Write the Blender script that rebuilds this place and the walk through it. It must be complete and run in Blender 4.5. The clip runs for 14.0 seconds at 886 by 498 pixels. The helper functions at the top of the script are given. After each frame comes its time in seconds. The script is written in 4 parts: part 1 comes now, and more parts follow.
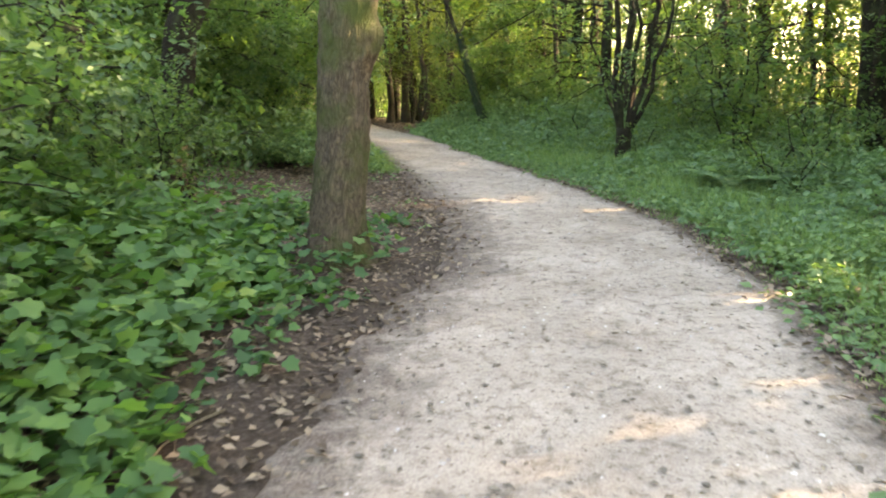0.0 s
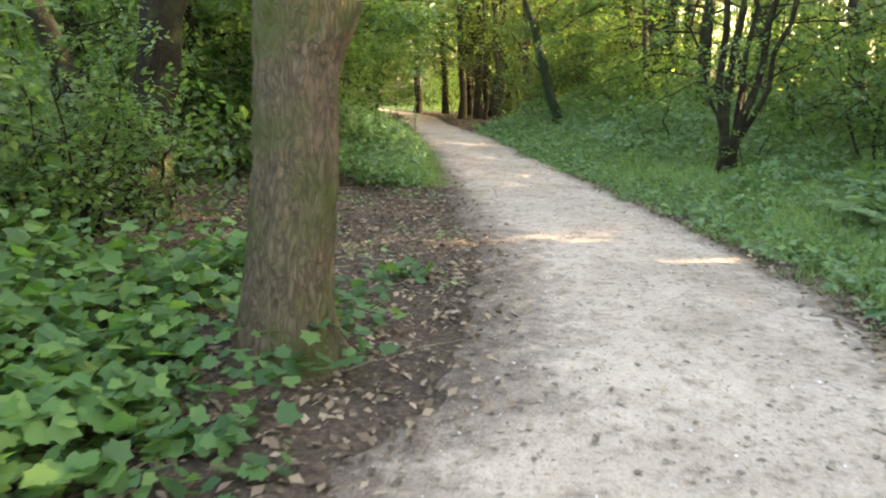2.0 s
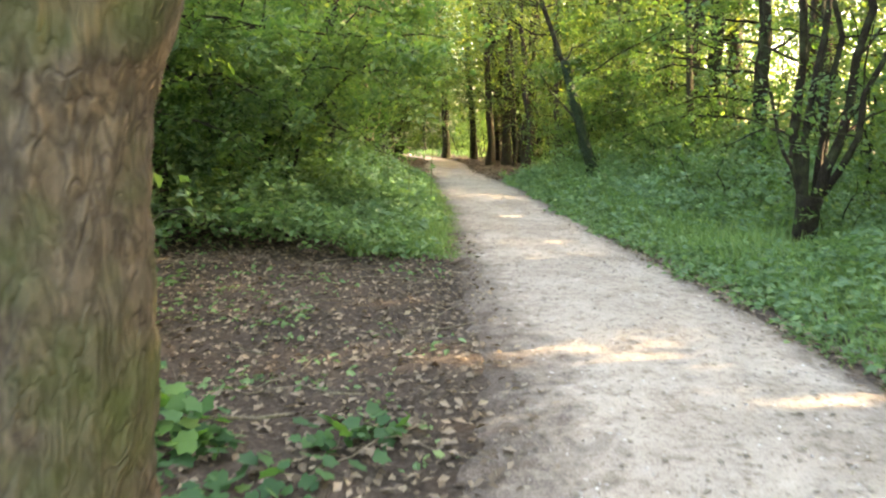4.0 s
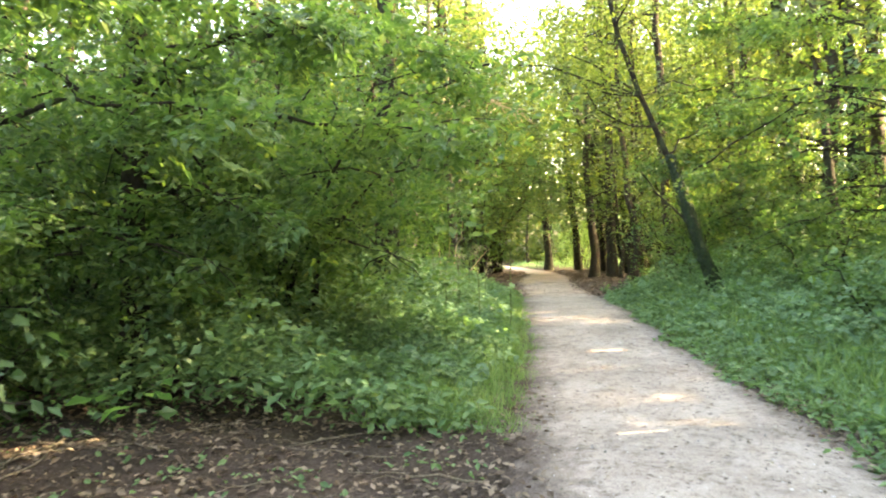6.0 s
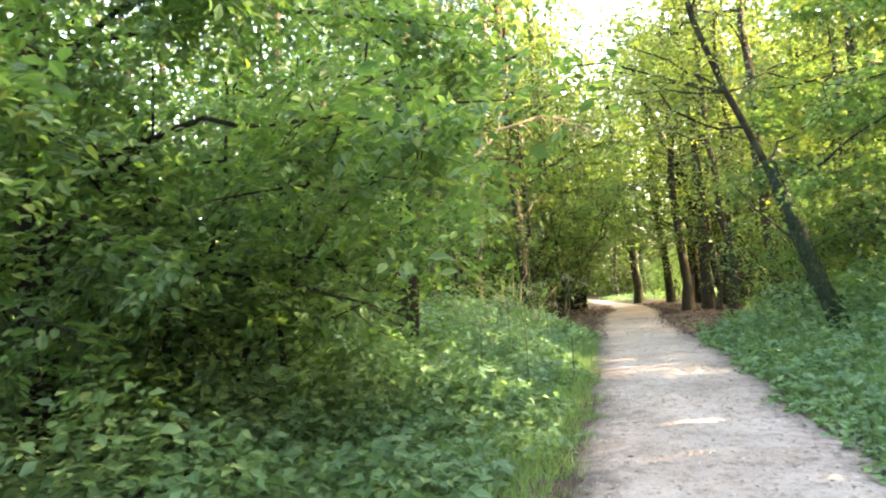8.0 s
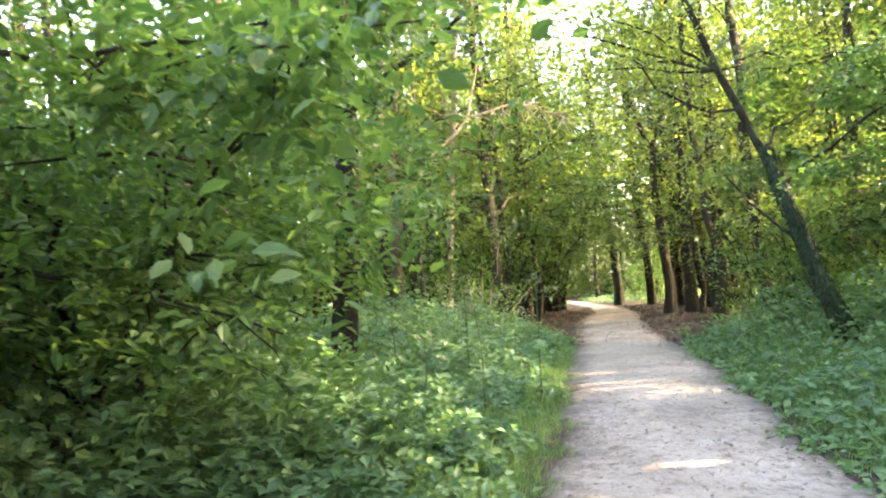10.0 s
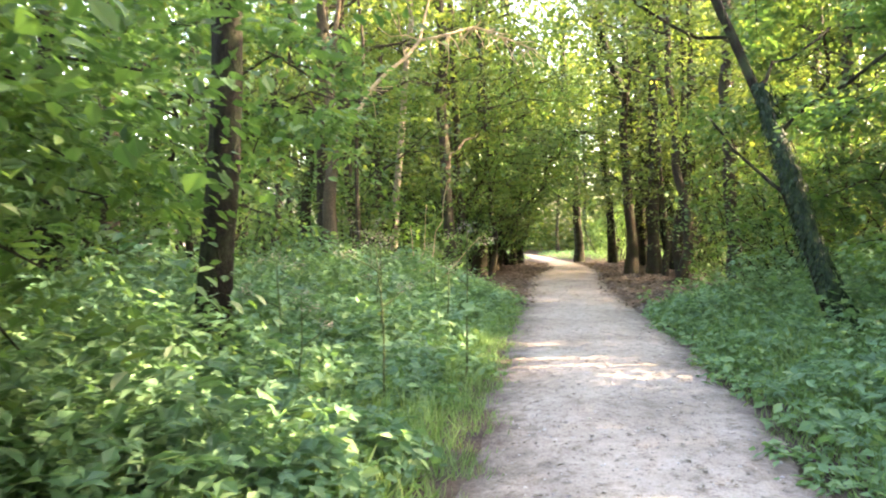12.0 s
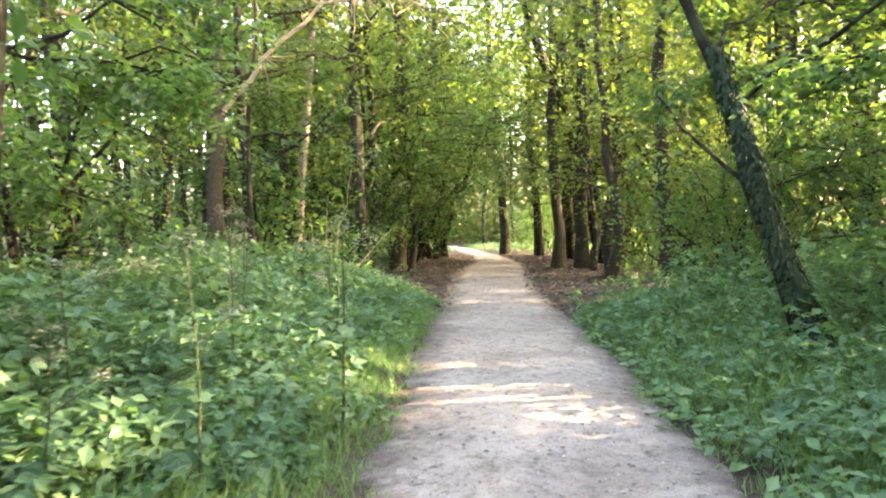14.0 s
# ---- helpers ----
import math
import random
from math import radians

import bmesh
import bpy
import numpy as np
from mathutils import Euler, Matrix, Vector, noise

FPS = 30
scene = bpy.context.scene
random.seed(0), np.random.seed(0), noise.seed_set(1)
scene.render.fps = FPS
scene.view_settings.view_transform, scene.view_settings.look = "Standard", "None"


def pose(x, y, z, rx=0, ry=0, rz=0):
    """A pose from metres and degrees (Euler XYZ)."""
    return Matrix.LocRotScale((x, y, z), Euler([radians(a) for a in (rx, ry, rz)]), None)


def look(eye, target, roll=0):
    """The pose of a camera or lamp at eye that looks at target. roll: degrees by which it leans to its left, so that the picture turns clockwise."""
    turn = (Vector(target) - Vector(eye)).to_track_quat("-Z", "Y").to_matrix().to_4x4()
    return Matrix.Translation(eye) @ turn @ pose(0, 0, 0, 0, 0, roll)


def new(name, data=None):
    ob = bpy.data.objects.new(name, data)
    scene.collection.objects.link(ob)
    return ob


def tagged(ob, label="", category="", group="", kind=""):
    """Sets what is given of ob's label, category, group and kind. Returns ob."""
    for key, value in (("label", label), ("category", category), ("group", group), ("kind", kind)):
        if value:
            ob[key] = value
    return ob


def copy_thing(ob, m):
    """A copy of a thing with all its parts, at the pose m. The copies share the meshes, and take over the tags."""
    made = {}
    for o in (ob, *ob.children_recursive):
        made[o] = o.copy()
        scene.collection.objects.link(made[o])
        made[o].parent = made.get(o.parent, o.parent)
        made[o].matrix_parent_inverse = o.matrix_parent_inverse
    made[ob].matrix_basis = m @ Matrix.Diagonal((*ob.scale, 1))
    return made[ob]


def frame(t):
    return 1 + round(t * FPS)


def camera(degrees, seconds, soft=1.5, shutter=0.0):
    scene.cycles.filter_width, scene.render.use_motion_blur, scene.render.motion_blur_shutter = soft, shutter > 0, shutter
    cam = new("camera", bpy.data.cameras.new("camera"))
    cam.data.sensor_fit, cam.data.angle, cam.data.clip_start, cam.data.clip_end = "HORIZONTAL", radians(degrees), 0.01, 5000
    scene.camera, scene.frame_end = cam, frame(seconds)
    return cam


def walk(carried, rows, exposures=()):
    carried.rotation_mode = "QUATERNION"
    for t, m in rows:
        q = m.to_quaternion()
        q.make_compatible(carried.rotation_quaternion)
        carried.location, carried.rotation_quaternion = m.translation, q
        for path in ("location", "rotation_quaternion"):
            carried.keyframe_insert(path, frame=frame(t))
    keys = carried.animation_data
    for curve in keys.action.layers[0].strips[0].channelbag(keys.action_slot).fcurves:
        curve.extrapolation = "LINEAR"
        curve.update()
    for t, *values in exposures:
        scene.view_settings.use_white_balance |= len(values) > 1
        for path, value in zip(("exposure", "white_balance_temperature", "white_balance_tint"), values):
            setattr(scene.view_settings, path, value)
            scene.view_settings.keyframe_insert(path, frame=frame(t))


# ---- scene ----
# ---- camera and walk ----
cam = camera(61.5, 14.0, soft=2.0, shutter=0.4)
ROWS = [
    (0.0, 0.000, 0.000, 1.485, 1.000, -12.132, -0.079),
    (0.5, 0.093, 0.628, 1.512, 1.001, -12.565, 0.135),
    (1.0, 0.175, 1.223, 1.535, 3.211, -12.997, -0.040),
    (1.5, 0.211, 1.827, 1.538, 4.278, -13.095, -0.303),
    (2.0, 0.291, 2.508, 1.527, 7.210, -12.673, -0.746),
    (2.2, 0.321, 2.751, 1.509, 7.646, -12.540, -0.729),
    (4.3, 0.262, 5.004, 1.601, 10.392, -7.730, -0.550),
    (4.5, 0.250, 5.279, 1.583, 10.975, -5.401, -0.730),
    (5.0, 0.262, 6.035, 1.580, 12.877, -3.447, 0.418),
    (5.5, 0.262, 6.783, 1.577, 16.286, -1.687, 1.353),
    (6.0, 0.320, 7.472, 1.588, 18.037, -0.770, 2.016),
    (6.5, 0.343, 8.158, 1.574, 21.221, -0.836, 2.695),
    (7.0, 0.341, 8.769, 1.579, 22.495, -0.618, 3.281),
    (7.2, 0.347, 9.020, 1.560, 23.346, -0.086, 3.474),
    (9.3, 0.015, 11.001, 1.602, 25.529, 4.412, 4.781),
    (9.5, 0.010, 11.126, 1.590, 24.768, 3.956, 4.700),
    (10.0, -0.020, 11.522, 1.573, 23.659, 2.347, 4.319),
    (10.5, -0.061, 11.974, 1.557, 23.137, 0.377, 3.422),
    (11.0, -0.111, 12.509, 1.539, 23.865, -0.439, 2.666),
    (11.5, -0.224, 12.984, 1.536, 22.119, -0.923, 1.746),
    (12.0, -0.296, 13.476, 1.518, 20.947, -1.824, 1.133),
    (12.5, -0.406, 13.997, 1.503, 19.475, -2.219, 0.822),
    (13.0, -0.445, 14.477, 1.498, 18.026, -2.577, 0.675),
    (13.5, -0.494, 14.846, 1.514, 17.176, -2.663, 0.782),
    (14.0, -0.557, 15.313, 1.528, 15.473, -2.629, 0.979),
]
EXPOSURES = [(0.0, 4.16, 9000, 17), (2.2, 4.35, 9000, 17), (4.5, 4.6, 8900, 15), (6.5, 4.74, 8400, 17), (9.5, 4.72, 7400, 22), (11.5, 4.77, 7400, 24), (14.0, 4.8, 7500, 24)]
walk(cam, [(t, pose(x, y, z, 90 + pitch, roll, yaw)) for t, x, y, z, yaw, pitch, roll in ROWS], EXPOSURES)

# ---- world and sun ----
SUN_TO = Vector((0.88, 0.30, 0.34)).normalized()
world = bpy.data.worlds.new("evening_sky")
scene.world = world
world.use_nodes = True
wn = world.node_tree
sky = wn.nodes.new("ShaderNodeTexSky")
sky.sky_type = "NISHITA"
sky.sun_disc = False
sky.sun_elevation = math.asin(SUN_TO.z)
sky.sun_rotation = math.atan2(SUN_TO.x, SUN_TO.y)
sky.dust_density = 3.0
wn.links.new(sky.outputs[0], wn.nodes["Background"].inputs[0])
wn.nodes["Background"].inputs[1].default_value = 0.15
sun_data = bpy.data.lights.new("sun", "SUN")
sun_data.energy, sun_data.angle, sun_data.color = 4.4, radians(0.6), (1.0, 0.86, 0.62)
sun = new("sun", sun_data)
sun.matrix_world = look(SUN_TO * 60, (0, 0, 0))

# ---- materials ----


def material(name):
    m = bpy.data.materials.new(name)
    m.use_nodes = True
    nt = m.node_tree
    nt.nodes["Principled BSDF"].inputs["Specular IOR Level"].default_value = 0.15
    return m, nt, nt.nodes["Principled BSDF"]


def node(nt, kind, **values):
    n = nt.nodes.new(kind)
    for key, value in values.items():
        n.inputs[key].default_value = value
    return n


def ramp(nt, fac, stops):
    n = nt.nodes.new("ShaderNodeValToRGB")
    while len(n.color_ramp.elements) < len(stops):
        n.color_ramp.elements.new(0.5)
    for e, (at, c) in zip(n.color_ramp.elements, stops):
        e.position, e.color = at, (*c, 1)
    nt.links.new(fac, n.inputs[0])
    return n.outputs[0]


def noise_tex(nt, scale, detail=4.0, rough=0.6, stretch=(1, 1, 1)):
    tc = nt.nodes.new("ShaderNodeTexCoord")
    mp = nt.nodes.new("ShaderNodeMapping")
    mp.inputs["Scale"].default_value = stretch
    nt.links.new(tc.outputs["Object"], mp.inputs[0])
    n = node(nt, "ShaderNodeTexNoise", Scale=scale, Detail=detail, Roughness=rough)
    nt.links.new(mp.outputs[0], n.inputs["Vector"])
    return n.outputs["Fac"]


def mixed(nt, fac, a, b, how="MIX"):
    n = nt.nodes.new("ShaderNodeMix")
    n.data_type, n.blend_type = "RGBA", how
    for k, v in ((0, fac), (6, a), (7, b)):
        if hasattr(v, "is_linked"):
            nt.links.new(v, n.inputs[k])
        else:
            n.inputs[k].default_value = v if k == 0 else (*v, 1)
    return n.outputs[2]


def bumped(nt, bsdf, height, strength, distance):
    b = node(nt, "ShaderNodeBump", Strength=strength, Distance=distance)
    nt.links.new(height, b.inputs["Height"])
    nt.links.new(b.outputs[0], bsdf.inputs["Normal"])


def leaf_material(name, dark, mid, light, translucent, amount=0.45, rough=0.5):
    """Leaves: each one its own tone, a dull gloss above, light coming through."""
    m, nt, bsdf = material(name)
    geo = nt.nodes.new("ShaderNodeNewGeometry")
    info = nt.nodes.new("ShaderNodeObjectInfo")
    tone = ramp(nt, geo.outputs["Random Per Island"], [(0.0, dark), (0.45, mid), (0.93, light), (1.0, tuple(0.86 * a + 0.14 * b for a, b in zip(light, (0.30, 0.24, 0.05))))])
    shift = ramp(nt, info.outputs["Random"], [(0.0, (0.75, 0.8, 0.8)), (1.0, (1.15, 1.1, 0.95))])
    tone = mixed(nt, 1.0, tone, shift, "MULTIPLY")
    nt.links.new(tone, bsdf.inputs["Base Color"])
    bsdf.inputs["Roughness"].default_value = rough
    bsdf.inputs["Specular IOR Level"].default_value = 0.3
    tr = nt.nodes.new("ShaderNodeBsdfTranslucent")
    nt.links.new(mixed(nt, 1.0, tone, translucent, "MULTIPLY"), tr.inputs[0])
    mix = node(nt, "ShaderNodeMixShader", Fac=amount)
    nt.links.new(bsdf.outputs[0], mix.inputs[1])
    nt.links.new(tr.outputs[0], mix.inputs[2])
    nt.links.new(mix.outputs[0], nt.nodes["Material Output"].inputs[0])
    return m


def bark_material(name, dark, light, moss, scale=1.0, moss_amount=0.5, cracks=0.45, ragged=0.06):
    m, nt, bsdf = material(name)
    ridges = noise_tex(nt, 30 * scale, 6, 0.7, (1, 1, 0.35))
    tc = nt.nodes.new("ShaderNodeTexCoord")
    mp = nt.nodes.new("ShaderNodeMapping")
    mp.inputs["Scale"].default_value = (1, 1, 0.3)
    nt.links.new(tc.outputs["Object"], mp.inputs[0])
    plates = node(nt, "ShaderNodeTexVoronoi", Scale=40 * scale, Randomness=1.0)
    plates.feature = "DISTANCE_TO_EDGE"
    warp = node(nt, "ShaderNodeMix", Factor=ragged)
    warp.data_type = "VECTOR"
    nt.links.new(mp.outputs[0], warp.inputs[4])
    wobble = node(nt, "ShaderNodeTexNoise", Scale=9.0 * scale, Detail=3.0)
    nt.links.new(mp.outputs[0], wobble.inputs["Vector"])
    nt.links.new(wobble.outputs["Color"], warp.inputs[5])
    nt.links.new(warp.outputs[1], plates.inputs["Vector"])
    crack = ramp(nt, plates.outputs["Distance"], [(0.0, (0, 0, 0)), (0.22, (1, 1, 1))])
    ridges = mixed(nt, cracks, ridges, crack, "MULTIPLY")
    patches = noise_tex(nt, 3.5 * scale, 3, 0.55)
    tone = ramp(nt, ridges, [(0.12, dark), (0.6, light)])
    green = ramp(nt, patches, [(0.45, (0, 0, 0)), (0.68, (moss_amount,) * 3)])
    tone = mixed(nt, green, tone, moss)
    nt.links.new(tone, bsdf.inputs["Base Color"])
    bsdf.inputs["Roughness"].default_value = 0.92
    bumped(nt, bsdf, ridges, 1.0, 0.03)
    return m


LEAF = leaf_material("leaf_green", (0.035, 0.079, 0.034), (0.060, 0.120, 0.048), (0.094, 0.160, 0.060), (1.95, 2.0, 0.85), 0.48)
LEAF_FAR = leaf_material("leaf_canopy", (0.036, 0.066, 0.026), (0.058, 0.098, 0.036), (0.096, 0.134, 0.048), (2.1, 2.0, 0.85), 0.48)
LEAF_HERB = leaf_material("leaf_herb", (0.062, 0.132, 0.066), (0.094, 0.184, 0.092), (0.142, 0.238, 0.118), (1.6, 1.65, 0.9), 0.4)
LEAF_MAPLE = leaf_material("leaf_maple", (0.032, 0.09, 0.036), (0.05, 0.13, 0.048), (0.085, 0.18, 0.056), (1.7, 1.8, 0.8), 0.4, 0.62)
GRASS = leaf_material("grass_blade", (0.085, 0.165, 0.06), (0.125, 0.22, 0.085), (0.185, 0.285, 0.12), (1.5, 1.55, 0.85), 0.4)
DRY = leaf_material("dry_leaf", (0.065, 0.046, 0.034), (0.13, 0.097, 0.072), (0.26, 0.205, 0.16), (1.2, 1.0, 0.8), 0.15, 0.75)
CRUMB = leaf_material("leaf_crumb", (0.10, 0.082, 0.067), (0.17, 0.144, 0.122), (0.26, 0.225, 0.19), (1.1, 1.0, 0.9), 0.1, 0.8)
BLOOM = leaf_material("pale_bloom", (0.16, 0.15, 0.10), (0.24, 0.22, 0.16), (0.32, 0.31, 0.24), (1.1, 1.1, 1.0), 0.3)
BARK_OAK = bark_material("bark_oak", (0.014, 0.010, 0.007), (0.125, 0.100, 0.070), (0.048, 0.064, 0.018), 0.8, 0.95, 0.4, 0.22)
# dark bark, taken near black so its colour also holds canopy shade
BARK_SHADED = bark_material("bark_shaded", (0.006, 0.005, 0.004), (0.024, 0.019, 0.012), (0.05, 0.07, 0.03), 1.3, 0.5)
BARK_PALE = bark_material("bark_pale", (0.09, 0.07, 0.05), (0.27, 0.23, 0.17), (0.16, 0.17, 0.09), 1.3, 0.3)
BARK_BLEACHED = bark_material("bark_bleached", (0.24, 0.17, 0.10), (0.50, 0.38, 0.23), (0.3, 0.23, 0.14), 2.0, 0.2)
BARK_WOOD = bark_material("bark_wood", (0.014, 0.011, 0.008), (0.052, 0.042, 0.029), (0.05, 0.064, 0.028), 1.3, 0.5)
STEM = bark_material("green_stem", (0.05, 0.08, 0.03), (0.10, 0.14, 0.06), (0.12, 0.10, 0.06), 2.0, 0.4)
LEAF_IVY = leaf_material("leaf_ivy", (0.007, 0.020, 0.007), (0.012, 0.032, 0.010), (0.024, 0.052, 0.016), (1.5, 1.6, 0.8), 0.2, 0.6)
BARK_DEAD = bark_material("bark_dead", (0.036, 0.028, 0.017), (0.125, 0.096, 0.058), (0.055, 0.062, 0.028), 1.6, 0.25)


def ground_material():
    m, nt, bsdf = material("woodland_soil")
    big = noise_tex(nt, 0.7, 4)
    fine = noise_tex(nt, 28, 6, 0.7)
    tone = ramp(nt, fine, [(0.28, (0.021, 0.016, 0.012)), (0.5, (0.060, 0.046, 0.036)), (0.72, (0.125, 0.10, 0.082))])
    tone = mixed(nt, 1.0, tone, ramp(nt, big, [(0.3, (0.65, 0.65, 0.65)), (0.7, (1.2, 1.15, 1.1))]), "MULTIPLY")
    nt.links.new(tone, bsdf.inputs["Base Color"])
    bsdf.inputs["Roughness"].default_value = 0.95
    bumped(nt, bsdf, fine, 0.8, 0.03)
    return m


def path_material():
    m, nt, bsdf = material("trodden_gravel")
    big = noise_tex(nt, 0.9, 5, 0.6)
    mid = noise_tex(nt, 8.0, 7, 0.72)
    fine = noise_tex(nt, 70, 4, 0.7)
    tone = ramp(nt, fine, [(0.25, (0.235, 0.200, 0.168)), (0.55, (0.365, 0.325, 0.282)), (0.8, (0.46, 0.418, 0.37))])
    tone = mixed(nt, 1.0, tone, ramp(nt, mid, [(0.32, (0.55, 0.52, 0.49)), (0.48, (0.95, 0.94, 0.93)), (0.7, (1.08, 1.07, 1.06))]), "MULTIPLY")
    tone = mixed(nt, 1.0, tone, ramp(nt, big, [(0.3, (0.72, 0.69, 0.66)), (0.6, (1.05, 1.04, 1.03))]), "MULTIPLY")
    fleck = noise_tex(nt, 22.0, 5, 0.75)
    tone = mixed(nt, 1.0, tone, ramp(nt, fleck, [(0.35, (0.45, 0.42, 0.39)), (0.43, (0.93, 0.92, 0.91)), (0.7, (1.06, 1.05, 1.04))]), "MULTIPLY")
    worn = nt.nodes.new("ShaderNodeAttribute")
    worn.attribute_name = "edge"
    add = node(nt, "ShaderNodeMath")
    add.operation = "MULTIPLY_ADD"
    nt.links.new(noise_tex(nt, 5.0, 6, 0.72), add.inputs[0])
    add.inputs[1].default_value = 2.2
    shift = node(nt, "ShaderNodeMath")
    shift.operation = "SUBTRACT"
    nt.links.new(worn.outputs["Fac"], shift.inputs[0])
    shift.inputs[1].default_value = 1.25
    nt.links.new(shift.outputs[0], add.inputs[2])
    soil = ramp(nt, fine, [(0.28, (0.03, 0.023, 0.018)), (0.5, (0.085, 0.066, 0.053)), (0.72, (0.17, 0.14, 0.12))])
    tone = mixed(nt, ramp(nt, add.outputs[0], [(0.0, (0, 0, 0)), (1.0, (1, 1, 1))]), soil, tone)
    nt.links.new(tone, bsdf.inputs["Base Color"])
    bsdf.inputs["Roughness"].default_value = 0.93
    bumped(nt, bsdf, mixed(nt, 0.3, mid, fine), 0.6, 0.03)
    return m


SOIL = ground_material()
GRAVEL = path_material()


def stone_material():
    m, nt, bsdf = material("small_stone")
    geo = nt.nodes.new("ShaderNodeNewGeometry")
    nt.links.new(ramp(nt, geo.outputs["Random Per Island"], [(0.0, (0.16, 0.14, 0.125)), (0.5, (0.30, 0.275, 0.25)), (1.0, (0.5, 0.47, 0.43))]), bsdf.inputs["Base Color"])
    bsdf.inputs["Roughness"].default_value = 0.85
    bumped(nt, bsdf, noise_tex(nt, 120, 3), 0.3, 0.004)
    return m


STONE = stone_material()

# ---- geometry helpers ----
rng = np.random.default_rng(11)


def mesh_tris(name, verts, tris, mat, smooth=False):
    me = bpy.data.meshes.new(name)
    verts, tris = np.asarray(verts, np.float32), np.asarray(tris, np.int32)
    me.vertices.add(len(verts))
    me.vertices.foreach_set("co", verts.ravel())
    me.loops.add(tris.size)
    me.loops.foreach_set("vertex_index", tris.ravel())
    me.polygons.add(len(tris))
    me.polygons.foreach_set("loop_start", np.arange(0, tris.size, 3, dtype=np.int32))
    me.polygons.foreach_set("loop_total", np.full(len(tris), 3, np.int32))
    me.polygons.foreach_set("use_smooth", np.full(len(tris), smooth))
    me.materials.append(mat)
    me.update(calc_edges=True)
    return me


def part(name, me, parent=None, label=""):
    ob = new(name, me)
    ob.parent = parent
    if label:
        tagged(ob, label)
    return ob


def thing(name, at, label, category, group=""):
    ob = new(name)
    ob.empty_display_size = 0.2
    ob.location = at
    return tagged(ob, label, category, group)


def unit(v):
    return v / np.maximum(np.linalg.norm(v, axis=-1, keepdims=True), 1e-9)


# leaf outlines: u along the leaf, v across, w up; a fold along the midrib
BLADE = (np.array([(0, 0, 0), (0.45, 0.30, 0.06), (1, 0, -0.08), (0.45, -0.30, 0.06)]), np.array([(0, 2, 1), (0, 3, 2)]))
OVAL = (np.array([(0, 0, 0), (0.38, 0.28, 0.05), (0.74, 0.2, 0.02), (1, 0, -0.1), (0.74, -0.2, 0.02), (0.38, -0.28, 0.05)]), np.array([(0, 2, 1), (0, 3, 2), (0, 4, 3), (0, 5, 4)]))
LOBES = [(0.0, 0.0), (-0.06, 0.26), (0.10, 0.50), (0.30, 0.40), (0.58, 0.50), (0.66, 0.24), (1.0, 0.0)]
_m = [(u, v, 0.07 * abs(v)) for u, v in LOBES] + [(u, -v, 0.07 * abs(v)) for u, v in LOBES[-2:0:-1]] + [(0.3, 0, 0)]
MAPLE = (np.array(_m), np.array([(12, (i + 1) % 12, i) for i in range(12)]))
TRIO = (np.vstack([np.array([(0.3, 0, 0), (0.62, 0.2, 0.04), (1.0, 0, -0.06), (0.62, -0.2, 0.04)])] + [np.array([(0.27, 0.02 * q, 0), (0.36, 0.3 * q, 0.04), (0.62, 0.5 * q, -0.05), (0.55, 0.16 * q, 0.03)])[:: q] for q in (1, -1)]), np.array([(4 * k + a, 4 * k + b, 4 * k + c) for k in range(3) for a, b, c in ((0, 2, 1), (0, 3, 2))]))
STRAW = (np.array([(0, 0.035, 0), (0, -0.035, 0), (0.55, 0.02, 0.1), (0.55, -0.02, 0.1), (1, 0, -0.02)]), np.array([(0, 1, 2), (1, 3, 2), (2, 3, 4)]))


def leaves(name, pos, along, up, size, mat, shape=BLADE):
    """One mesh of many leaves: where each springs, which way it grows, its upper side and its length."""
    tv, tf = shape
    pos, size = np.asarray(pos, float), np.asarray(size, float)
    u = unit(along)
    w = unit(up - (up * u).sum(1, keepdims=True) * u)
    v = np.cross(w, u)
    out = pos[:, None] + size[:, None, None] * (tv[None, :, :1] * u[:, None] + tv[None, :, 1:2] * v[:, None] + tv[None, :, 2:] * w[:, None])
    f = tf[None] + (np.arange(len(pos)) * len(tv))[:, None, None]
    return mesh_tris(name, out.reshape(-1, 3), f.reshape(-1, 3), mat)


def scattered(n, droop=0.25, tilt=0.55):
    """Directions and upper sides for n leaves that hang about level."""
    a = rng.uniform(0, 2 * np.pi, n)
    along = np.c_[np.cos(a), np.sin(a), rng.normal(-droop, 0.3, n)]
    up = np.c_[rng.normal(0, tilt, (n, 2)), np.ones(n)]
    return along, up


